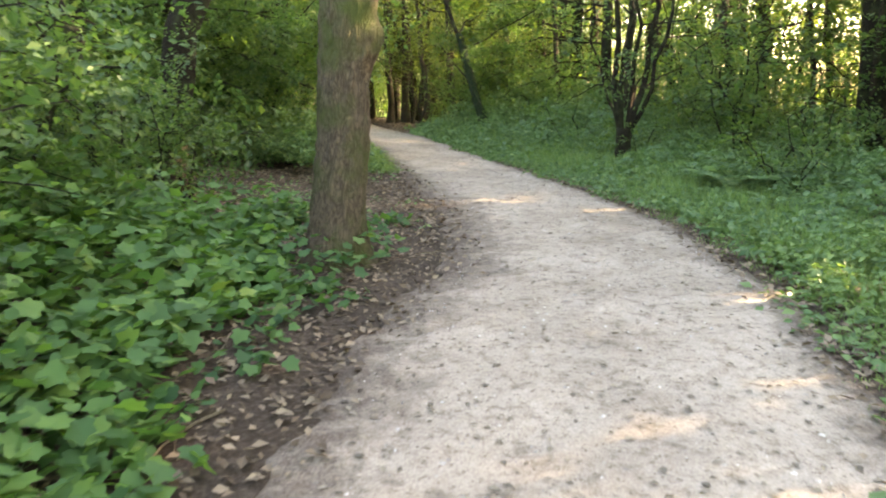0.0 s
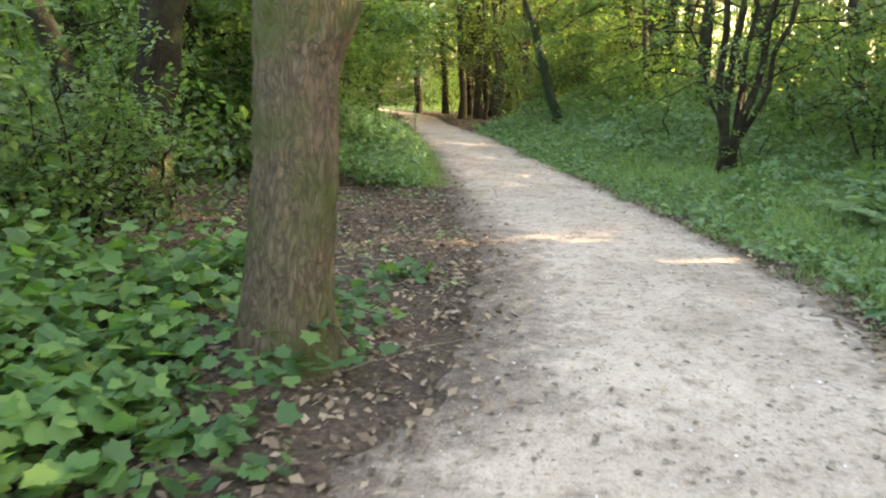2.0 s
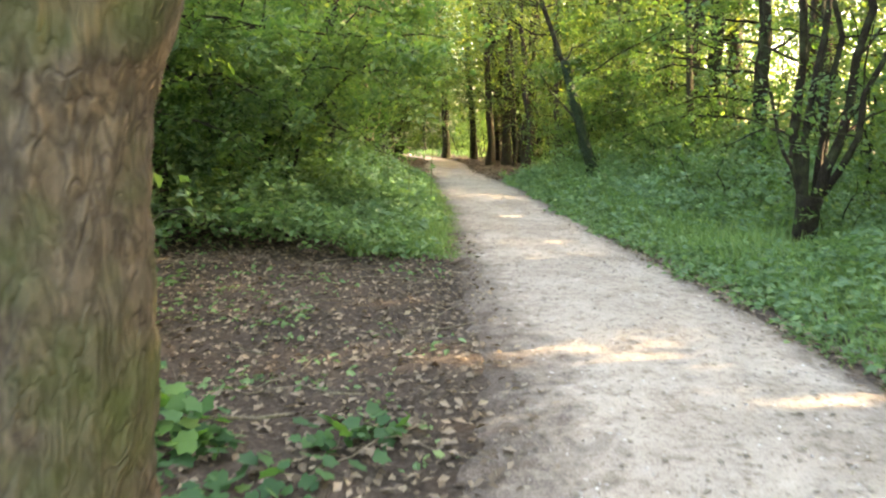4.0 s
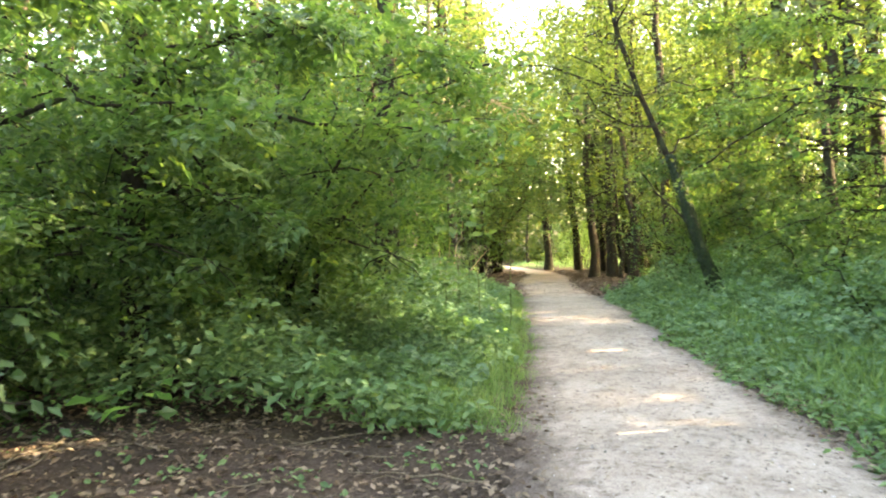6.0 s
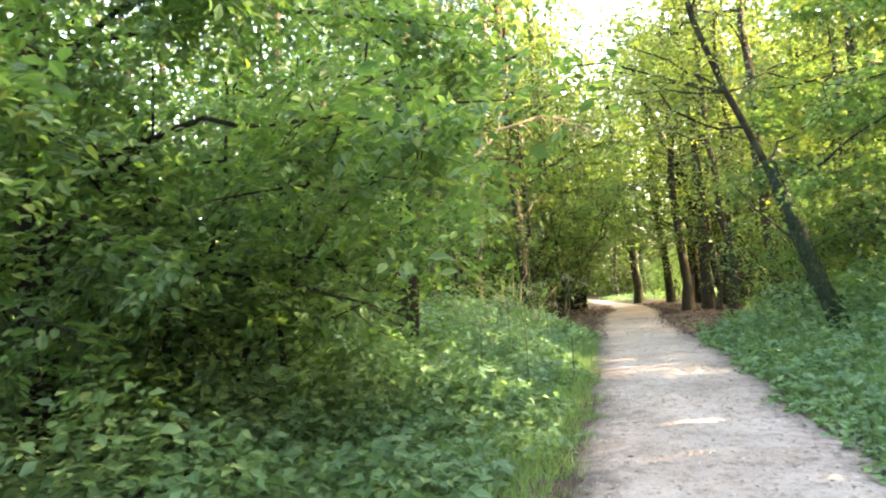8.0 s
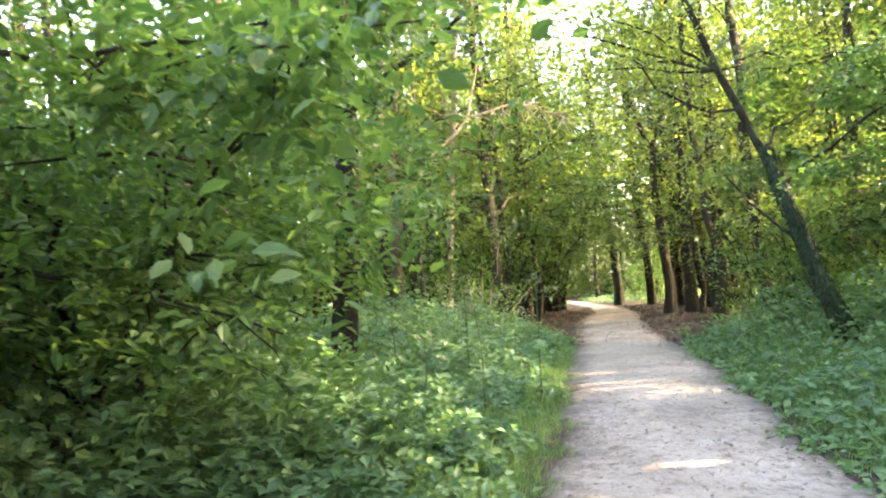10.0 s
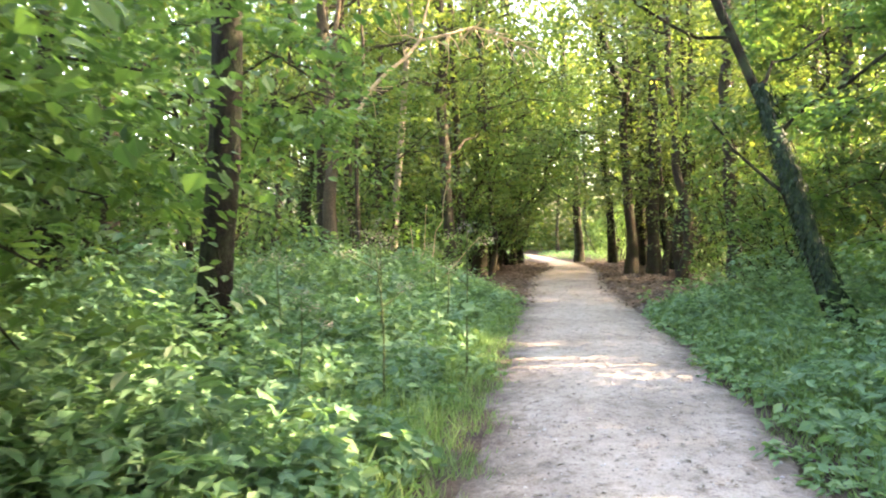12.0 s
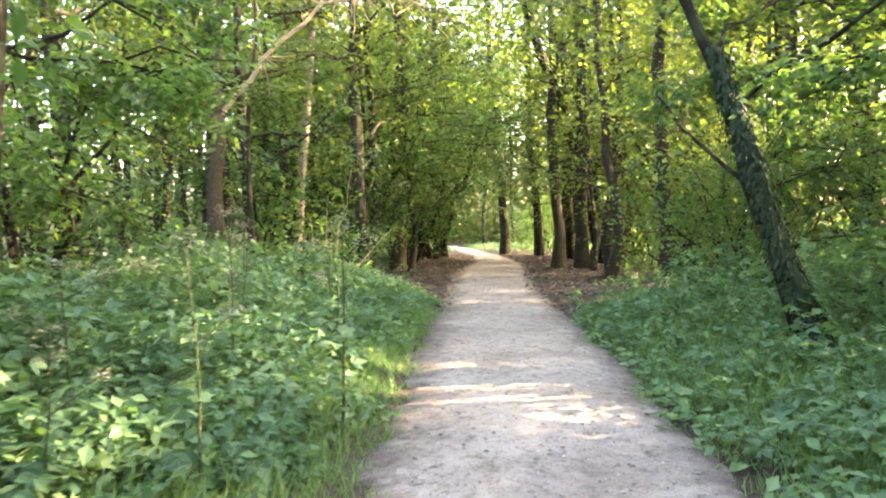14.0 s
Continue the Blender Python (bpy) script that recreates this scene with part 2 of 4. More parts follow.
def tube(points, radii, sides=8, rough=0.08, seed=0):
    """Verts and tris of a tapering limb along a line of points."""
    pts, radii = np.asarray(points, float), np.asarray(radii, float)
    t = unit(np.gradient(pts, axis=0))
    ref = np.where(abs(t[:, 2:3]) > 0.9, np.array([[1.0, 0, 0]]), np.array([[0, 0, 1.0]]))
    a = unit(np.cross(t, ref))
    for i in range(1, len(a)):
        a[i] = unit(a[i - 1] - (a[i - 1] @ t[i]) * t[i])
    b = np.cross(t, a)
    r = np.random.default_rng(seed)
    ang = np.linspace(0, 2 * np.pi, sides, endpoint=False)
    wob = 1 + rough * r.normal(0, 1, (1, sides)) + rough * 0.5 * r.normal(0, 1, (len(pts), sides))
    ring = pts[:, None] + (radii[:, None] * wob)[..., None] * (np.cos(ang)[None, :, None] * a[:, None] + np.sin(ang)[None, :, None] * b[:, None])
    v = np.vstack([ring.reshape(-1, 3), pts[-1:]])
    f = []
    for i in range(len(pts) - 1):
        for j in range(sides):
            p, q = i * sides + j, i * sides + (j + 1) % sides
            f += [(p, q, q + sides), (p, q + sides, p + sides)]
    top = (len(pts) - 1) * sides
    f += [(top + j, top + (j + 1) % sides, len(v) - 1) for j in range(sides)]
    return v, np.array(f)


def joined(pieces):
    vs, fs, n = [], [], 0
    for v, f in pieces:
        vs.append(v), fs.append(f + n)
        n += len(v)
    return np.vstack(vs), np.vstack(fs)


def line(a, b, n, sway, seed, sag=0.0):
    """A swaying line of n points from a to b; sag bends its end down."""
    r = np.random.default_rng(seed)
    s = np.linspace(0, 1, n)[:, None]
    a, b = np.asarray(a, float), np.asarray(b, float)
    p = a + (b - a) * s
    wav = np.cumsum(r.normal(0, 1, (n, 3)), 0)
    wav -= wav[:1] + (wav[-1:] - wav[:1]) * s
    p += wav * sway * np.linalg.norm(b - a) / n
    p[:, 2:] -= sag * np.linalg.norm(b - a) * s * s
    return p


# ---- the lie of the land ----
LEFT = [(-60, -1.1), (-12, -0.8), (2.5, -0.64), (3.9, -0.48), (4.8, -0.3), (5.9, -0.05), (7.5, 0.08), (8.7, 0.0), (10.2, -0.25), (12, -0.6), (14.6, -1.12), (16, -1.33), (18.5, -1.8), (21.5, -2.5), (24, -3.1),
        (27, -3.75), (30, -4.5), (34, -5.45), (38.5, -6.5), (43, -7.1), (50, -8.7), (60, -12.0), (75, -17.9), (95, -27.5)]
RIGHT = [(-60, 1.2), (-12, 1.4), (2.5, 1.8), (3.6, 2.0), (4.7, 2.2), (5.7, 2.32), (8.2, 2.33), (9.5, 2.12), (12, 1.62), (15, 0.87), (18, 0.12), (21.4, -0.58), (23.6, -1.12), (27.5, -2.05), (31, -2.9), (36, -3.85),
         (43, -5.15), (50, -7.2), (60, -10.7), (75, -16.6), (95, -26.2)]
_l, _r = np.array(LEFT), np.array(RIGHT)


def left_edge(y):
    return np.interp(y, _l[:, 0], _l[:, 1])


def right_edge(y):
    return np.interp(y, _r[:, 0], _r[:, 1])


def lump(x, y, scale, seed):
    return np.sin(x * scale + seed) * np.cos(y * scale * 1.13 + 2 * seed) + 0.5 * np.sin(2.3 * x * scale - 1.7 * y * scale + seed)


def land(x, y):
    """Height of the ground."""
    x, y = np.asarray(x, float), np.asarray(y, float)
    base = -0.02 * np.clip(y - 24, 0, 45)
    off = np.maximum(np.maximum(left_edge(y) - x, x - right_edge(y)), 0)
    return base + np.clip(off, 0, 3) * 0.015 + np.clip(off / 1.5, 0, 1) * (0.03 * lump(x, y, 1.7, 1.0) + 0.05 * lump(x, y, 0.45, 2.0))


def path_top(x, y):
    """Height of the trodden surface."""
    inward = np.minimum(x - left_edge(y) + 0.25, right_edge(y) + 0.2 - x)
    return -0.02 * np.clip(y - 24, 0, 45) - 0.03 + 0.045 * np.clip(inward / 0.14, 0, 1) + 0.03 * np.clip(inward / 0.9, 0, 1) + 0.006 * np.clip(inward / 0.3, 0, 1) * lump(x, y, 5.0, 0.3)


def build_ground():
    def axis(fine_lo, fine_hi, step, far):
        core = np.arange(fine_lo, fine_hi + step / 2, step)
        out = fine_hi + np.cumsum(np.geomspace(step * 1.5, far / 3, 18))
        low = fine_lo - np.cumsum(np.geomspace(step * 1.5, far / 3, 18))
        return np.r_[low[::-1], core, out]
    xs, ys = axis(-12, 10, 0.25, 400), axis(-4, 48, 0.25, 400)
    gx, gy = np.meshgrid(xs, ys)
    z = land(gx, gy)
    z += 0.012 * rng.normal(0, 1, z.shape) * ((gx < left_edge(gy) - 0.1) | (gx > right_edge(gy) + 0.1))
    inside = (gx > left_edge(gy) + 0.1) & (gx < right_edge(gy) - 0.1)
    z = np.where(inside, z - 0.03, z)
    nx, ny = len(xs), len(ys)
    i, j = np.meshgrid(np.arange(nx - 1), np.arange(ny - 1))
    p = (j * nx + i).ravel()
    f = np.vstack([np.c_[p, p + 1, p + nx + 1], np.c_[p, p + nx + 1, p + nx]])
    ob = new("ground", mesh_tris("ground", np.c_[gx.ravel(), gy.ravel(), z.ravel()], f, SOIL, True))
    return tagged(ob, "brown woodland soil under leaf litter and herbs", "ground", kind="structure")


def build_path():
    ys = np.r_[np.arange(-40, -2, 0.8), np.arange(-2, 34, 0.09), np.arange(34, 95, 0.5)]
    across = np.linspace(0, 1, 29)
    rag = lambda y, q: 0.05 * np.sin(y * 2.1 + q) + 0.04 * np.sin(y * 5.3 + 2 * q) + 0.03 * np.sin(y * 13.7 + 3 * q)
    a = left_edge(ys) + rag(ys, 1.0) - 0.25
    b = right_edge(ys) + 0.6 * rag(ys, 4.0) + 0.2
    gx = a[:, None] + (b - a)[:, None] * across[None]
    gy = np.repeat(ys[:, None], len(across), 1)
    near_left, near_right = gx - a[:, None], b[:, None] - gx
    inward = np.minimum(near_left, near_right)
    lift = -0.03 + 0.045 * np.clip(inward / 0.14, 0, 1) + 0.03 * np.clip(inward / 0.9, 0, 1)
    z = -0.02 * np.clip(gy - 24, 0, 45) + lift
    rough_in = np.clip(inward / 0.3, 0, 1)
    z += rough_in * (0.006 * lump(gx, gy, 5.0, 0.3) + 0.004 * rng.normal(0, 1, gx.shape))
    edge = np.minimum(near_left / (0.42 + 0.3 * np.exp(-((gy - 8) / 4) ** 2)), near_right / 0.32)
    n = len(across)
    i, j = np.meshgrid(np.arange(n - 1), np.arange(len(ys) - 1))
    p = (j * n + i).ravel()
    f = np.vstack([np.c_[p, p + 1, p + n + 1], np.c_[p, p + n + 1, p + n]])
    me = mesh_tris("path", np.c_[gx.ravel(), gy.ravel(), z.ravel()], f, GRAVEL, True)
    me.attributes.new("edge", "FLOAT", "POINT").data.foreach_set("value", (np.clip(edge, 0, 1.6) * 0.88).astype(np.float32).ravel())
    ob = new("path", me)
    return tagged(ob, "pale trodden gravel footpath winding through woodland", "path", kind="structure")


build_ground()
build_path()

# ---- trees ----


def on_land(x, y, dz=0.0):
    return (x, y, float(land(x, y)) + dz)


def clumps(centres, per, spread, size, flat=0.55):
    """Leaves in flat drooping sprays round the ends of twigs, set to either side of each spray's rib."""
    c = np.asarray(centres, float)[:, None]
    n = len(c)
    a = rng.uniform(0, 2 * np.pi, n)
    d = unit(np.c_[np.cos(a), np.sin(a), rng.normal(-0.22, 0.3, n)])[:, None]
    nrm = np.c_[rng.normal(0, 0.38, (n, 2)), np.ones(n)][:, None]
    nrm = unit(nrm - (nrm * d).sum(2, keepdims=True) * d)
    side = np.cross(nrm, d)
    s = ((np.arange(per)[None] + rng.uniform(-0.4, 0.4, (n, per))) / per)[..., None]
    ln = (spread * 2.7 * rng.uniform(0.6, 1.4, n))[:, None, None]
    sg = np.where(np.arange(per) % 2, 1.0, -1.0)[None, :, None]
    lat = sg * rng.uniform(0.02, 0.42, (n, per, 1)) * ln * (1 - 0.6 * s)
    pos = c + d * (s - 0.4) * ln + side * lat + nrm * rng.normal(0, 0.12 * flat, (n, per, 1)) * ln
    pos[..., 2:] -= 0.22 * ln * s * s
    along = d * 0.7 + side * sg * 0.75 + rng.normal(0, 0.28, (n, per, 3)) - np.array([0, 0, 0.12])
    up = nrm + rng.normal(0, 0.32, (n, per, 3))
    sz = size * (1.1 - 0.4 * s[..., 0]) * rng.uniform(0.65, 1.25, (n, per))
    return pos.reshape(-1, 3), along.reshape(-1, 3), up.reshape(-1, 3), sz.ravel()


def build_tree(name, label, height, radius, first, reach, limbs, clump_count, per, leaf, seed, bark, leafmat, lean=(0, 0), spread=0.5, category="tree", group="", sides=8):
    """A woodland tree: a tapering trunk, limbs that leave it at a slant, twigs in each limb's mesh, and a crown of small leaves."""
    r = np.random.default_rng(seed)
    root = thing(name, (0, 0, 0), label, category, group)
    n = 14
    tr = line((0, 0, -0.15), (lean[0] * height, lean[1] * height, height), n, 0.09, seed)
    rad = radius * np.linspace(1, 0.25, n)
    rad[0] *= 1.5
    part("trunk", mesh_tris("trunk", *tube(tr, rad, sides, 0.07, seed), bark, True), root)
    ends = []
    for k in range(limbs):
        h = first + (height - first) * (k + r.uniform(0.1, 0.9)) / limbs
        s = np.interp(h, tr[:, 2], np.arange(n))
        i = int(min(s, n - 2))
        start = tr[i] + (tr[i + 1] - tr[i]) * (s - i)
        a = r.uniform(0, 2 * np.pi) if k % 2 else 2.4 * k
        ln = reach * (1.1 - 0.55 * (h / height)) * r.uniform(0.75, 1.2)
        tip = start + ln * np.array([np.cos(a), np.sin(a), r.uniform(0.15, 0.7)])
        main = line(start, tip, 6, 0.25, seed + 7 * k, 0.12)
        rr = max(0.012, radius * 0.32 * (1 - 0.5 * h / height))
        pieces = [tube(main, np.linspace(rr, rr * 0.25, 6), 4, 0.05, k)]
        for q in range(3):
            j = r.integers(2, 6)
            side = main[j] + ln * 0.4 * unit(r.normal(0, 1, 3) * np.array([1, 1, 0.5]) + 0.6 * (tip - start) / ln)
            tw = line(main[j], side, 4, 0.3, seed + 31 * k + q, 0.1)
            pieces.append(tube(tw, np.linspace(rr * 0.4, rr * 0.12, 4), 3, 0.0, q))
            ends += [tw[-1], tw[-2]]
        ends += [main[-1], main[-2], main[3]]
        part("limb", mesh_tris("limb", *joined(pieces), bark, True), root)
    ends = np.array(ends + [tr[-1]])
    c = ends[r.integers(0, len(ends), clump_count)] + r.normal(0, spread * 0.6, (clump_count, 3))
    c[:, 2] = np.maximum(c[:, 2], 0.35)
    part("crown", leaves("crown", *clumps(c, per, spread * 0.55, leaf), leafmat), root)
    return root


def build_shrub(name, label, height, radius, stems, clump_count, per, leaf, seed, leafmat=None, arch=0.25, spread=0.3, shape=BLADE, group="", bark=None, low=0.15, category="shrub"):
    """A many-stemmed bush with arching stems, leafy from low down."""
    r = np.random.default_rng(seed)
    root = thing(name, (0, 0, 0), label, category, group)
    cs = []
    for k in range(stems):
        a = 2 * np.pi * (k + r.uniform(-0.3, 0.3)) / stems
        d = radius * r.uniform(0.35, 1.0)
        tip = np.array([d * np.cos(a), d * np.sin(a), height * r.uniform(0.7, 1.05) * (1.1 - 0.4 * d / radius)])
        st = line((0.12 * np.cos(a), 0.12 * np.sin(a), -0.1), tip + np.array([0, 0, arch * height]), 9, 0.3, seed + k, arch)
        rr = 0.012 + 0.006 * height
        pieces = [tube(st, np.linspace(rr, rr * 0.25, 9), 4, 0.05, k)]
        for q in range(4):
            j = r.integers(3, 9)
            e = st[j] + height * 0.22 * unit(r.normal(0, 1, 3) * np.array([1, 1, 0.4]) + np.array([np.cos(a), np.sin(a), 0.1]))
            tw = line(st[j], e, 4, 0.25, seed + 11 * k + q, 0.15)
            pieces.append(tube(tw, np.linspace(rr * 0.4, rr * 0.15, 4), 3, 0.0, q))
            cs += [tw[-1], tw[-2]]
        cs += list(st[2:])
        part("stem", mesh_tris("stem", *joined(pieces), bark or BARK_SHADED, True), root)
    cs = np.array(cs)
    c = cs[r.integers(0, len(cs), clump_count)] + r.normal(0, spread, (clump_count, 3))
    c[:, 2] = np.maximum(c[:, 2], low + 0.1 * r.uniform(0, 1, clump_count))
    part("foliage", leaves("foliage", *clumps(c, per, spread * 0.7, leaf), leafmat or LEAF, shape), root)
    return root


def strew(kinds, spots, seed, lo=0.8, hi=1.25):
    """Copies of the kinds at the spots, turned and sized by chance; the first spot of each takes the original."""
    r = np.random.default_rng(seed)
    used = set()
    used |= {k.name for k in kinds if k.location.length > 0.5}
    for i, (x, y) in enumerate(spots):
        k = kinds[i % len(kinds)]
        s = r.uniform(lo, hi)
        m = Matrix.Translation(on_land(x, y)) @ Matrix.Rotation(r.uniform(0, 6.28), 4, "Z")
        if k.name not in used:
            used.add(k.name)
            k.matrix_basis = m @ Matrix.Scale(s, 4)
        else:
            ob = copy_thing(k, m)
            ob.scale = (s, s, s)


def spread_spots(n, box, seed, ok, gap):
    """Up to n chance spots in the box that ok() allows, at least gap apart."""
    r = np.random.default_rng(seed)
    out = []
    for _ in range(n * 40):
        x, y = r.uniform(box[0], box[1]), r.uniform(box[2], box[3])
        if ok(x, y) and all((x - a) ** 2 + (y - b) ** 2 > gap * gap for a, b in out):
            out.append((x, y))
            if len(out) == n:
                break
    return out


def off_path(x, y):
    return float(np.maximum(left_edge(y) - x, x - right_edge(y)))


def in_sun_opening(x, y):
    """A made-up strip beyond the far bend, kept treeless to let the evening sun in."""
    along, across = (x + 9) * 0.944 + (y - 59) * 0.330, -(x + 9) * 0.330 + (y - 59) * 0.944
    return ((along > 6) & (across > -11) & (across < 6)) | ((along > -16) & (along <= 6) & (across > -5) & (across < 9))


def woods(x, y):
    """Where tall trees may stand: clear of the path, the bare soil, and the herb glade beside it."""
    d = off_path(x, y)
    if in_sun_opening(x, y):
        return False
    # also left treeless so low sun reaches the background
    if (x > 13 and y > 37) or (x > 10 and y > 34):
        return False
    if y > 28:
        return d > 1.3
    if d < 2.2:
        return False
    if x < left_edge(y):
        if 6 < y < 13.5 and x > -7.5:
            return False
        if 13 <= y < 27 and x > left_edge(y) - 5.5:
            return False
        if y < 6 and x > -4:
            return False
    elif y < 30 and d < 4.2:
        return False
    return True


tall = [build_tree("woodland_tree", "tall slim woodland tree with dark mossy bark and green crown", 14 + k, 0.13 + 0.03 * k, 2.2 + 0.6 * k, 2.9, 9, 130, 15, 0.28, 40 + k, BARK_SHADED, LEAF_FAR, (0.02 * k - 0.02, 0.02), 0.6, group="woodland trees") for k in range(3)]
leafy = [build_tree("woodland_tree", "tall slim woodland tree with dark mossy bark and green crown", 13 + k, 0.12 + 0.03 * k, 1.9 + 0.6 * k, 3.0, 13, 270, 16, 0.16, 140 + k, BARK_WOOD, LEAF_FAR, (0.02 * k - 0.02, 0.02), 0.62, group="woodland trees") for k in range(4)]
poles = [build_tree("pole_tree", "thin straight young tree with sparse leaves in dense wood", 11 + k, 0.06 + 0.012 * k, 1.6 + 0.7 * k, 1.9, 7, 95, 15, 0.16, 60 + k, BARK_WOOD, LEAF_FAR, (0.03 - 0.03 * k, -0.01), 0.5, group="young trees") for k in range(3)]
under = [build_shrub("understorey_shrub", "leafy green understorey shrub with many thin stems", 3.0 + 0.8 * k, 1.5 + 0.2 * k, 6, 115, 16, 0.125, 80 + k, LEAF, 0.22, 0.32, group="understorey shrubs") for k in range(3)]
low = [build_shrub("low_shrub", "low bushy green shrub among woodland herbs", 1.3 + 0.3 * k, 0.9, 5, 70, 14, 0.10, 90 + k, LEAF, 0.2, 0.2, group="low shrubs", low=0.08) for k in range(2)]



def plant_woods(spots, seed, lo=0.8, hi=1.25):
    """Full crowns within sight of the walk, coarser ones behind and beyond."""
    near = [p for p in spots if 6 < p[1] < 44 and abs(p[0] + 0.15 * p[1]) < 4 + 0.62 * p[1]]
    strew(leafy, near, seed, lo, hi)
    strew(tall, [p for p in spots if p not in near], seed + 50, lo, hi)


plant_woods(spread_spots(85, (-34, 30, -14, 75), 5, woods, 2.6), 1)
plant_woods(spread_spots(46, (-24, 12, 28, 52), 15, woods, 2.2), 11, 0.7, 1.1)
# the six from (10.0, 14.5) to (16.0, 14.0) are unseen, added for shade
plant_woods([(-9.4, 46.0), (-3.6, 46.5), (-1.6, 35.0), (-9.3, 42.8), (-3.5, 40.2), (-8.4, 38.0), (-11.2, 50.5), (-8.0, 34.5), (-8.9, 22.0), (-10.4, 26.2), (-9.6, 29.6), (-12.2, 21.6), (-12.0, 31.0), (3.6, 27.5), (6.4, 24.6), (4.9, 30.6), (2.4, 34.2), (7.0, 28.2), (8.4, 21.2), (10.6, 22.4), (12.8, 23.6), (10.0, 14.5), (11.2, 11.2), (13.2, 16.4), (12.6, 13.2), (14.5, 19.0), (16.0, 14.0), (-13.5, 54.0), (-15.5, 57.0), (-4.2, 54.5)], 31, 0.95, 1.15)
# mostly out of view: added to keep low sun off the path
plant_woods(spread_spots(30, (9.5, 34, -12, 23), 33, woods, 2.2), 34, 0.75, 1.1)
# first eight added to shade the far path; last eight unseen, shading the glade
strew(tall, [(-1.5, 60.5), (2.0, 62.5), (5.0, 63.0), (-4.5, 60.0), (0.5, 58.0), (1.0, 52.6), (3.2, 54.6), (-2.4, 51.8), (18.0, 40.0), (21.0, 43.5), (24.0, 41.0), (16.0, 44.5), (27.0, 45.0), (20.0, 48.0), (13.0, 41.5), (30.0, 42.0), (24.5, 49.0), (15.5, 22.0), (17.6, 23.2), (19.2, 20.2), (13.6, 20.6), (21.0, 18.0), (18.2, 16.2), (16.5, 9.5), (19.5, 11.5)], 36, 0.9, 1.1)
strew(poles, spread_spots(82, (-26, 24, 2, 70), 6, woods, 1.5), 2)


def thicket(x, y):
    d = off_path(x, y)
    if in_sun_opening(x, y) or (x > 9 and y > 30):
        return False
    if x < left_edge(y):
        if 6 < y < 13.5:
            return x < -6.5
        if 13 <= y < 27:
            return x < left_edge(y) - 4.6
        return d > (1.9 if y < 6 else 2.2)
    return d > (3.1 if y > 14 else 4.2)


strew(under, spread_spots(94, (-24, 20, -6, 62), 7, thicket, 1.7), 3)
# added to block low sun from the far end of the path
strew(under, [(-6.4, 57.2), (-5.0, 55.2), (-4.0, 58.8), (-8.0, 61.2), (-5.6, 52.4)], 37, 0.9, 1.2)
strew(low, [(-3.7, 9.35), (-4.7, 9.2), (-6.0, 12.6), (2.6, 21.3), (3.0, 22.6), (2.4, 24.2)] + spread_spots(44, (-12, 12, 0, 40), 8, lambda x, y: thicket(x, y) or (off_path(x, y) > 2.0 and x > 0 and y > 6), 1.3), 4)

# ---- the trees beside the path ----


def grid_noise(u, v, cells, per_metre, seed):
    """Smooth chance relief round a trunk (u in turns, v in metres)."""
    g = np.random.default_rng(seed).uniform(-1, 1, (cells, 400))
    a, b = (u * cells) % cells, np.clip(v * per_metre + 20, 0, 398)
    i, j = a.astype(int), b.astype(int)
    fa, fb = a - i, b - j
    fa, fb = fa * fa * (3 - 2 * fa), fb * fb * (3 - 2 * fb)
    k = (i + 1) % cells
    return (g[i, j] * (1 - fa) + g[k, j] * fa) * (1 - fb) + (g[i, j + 1] * (1 - fa) + g[k, j + 1] * fa) * fb


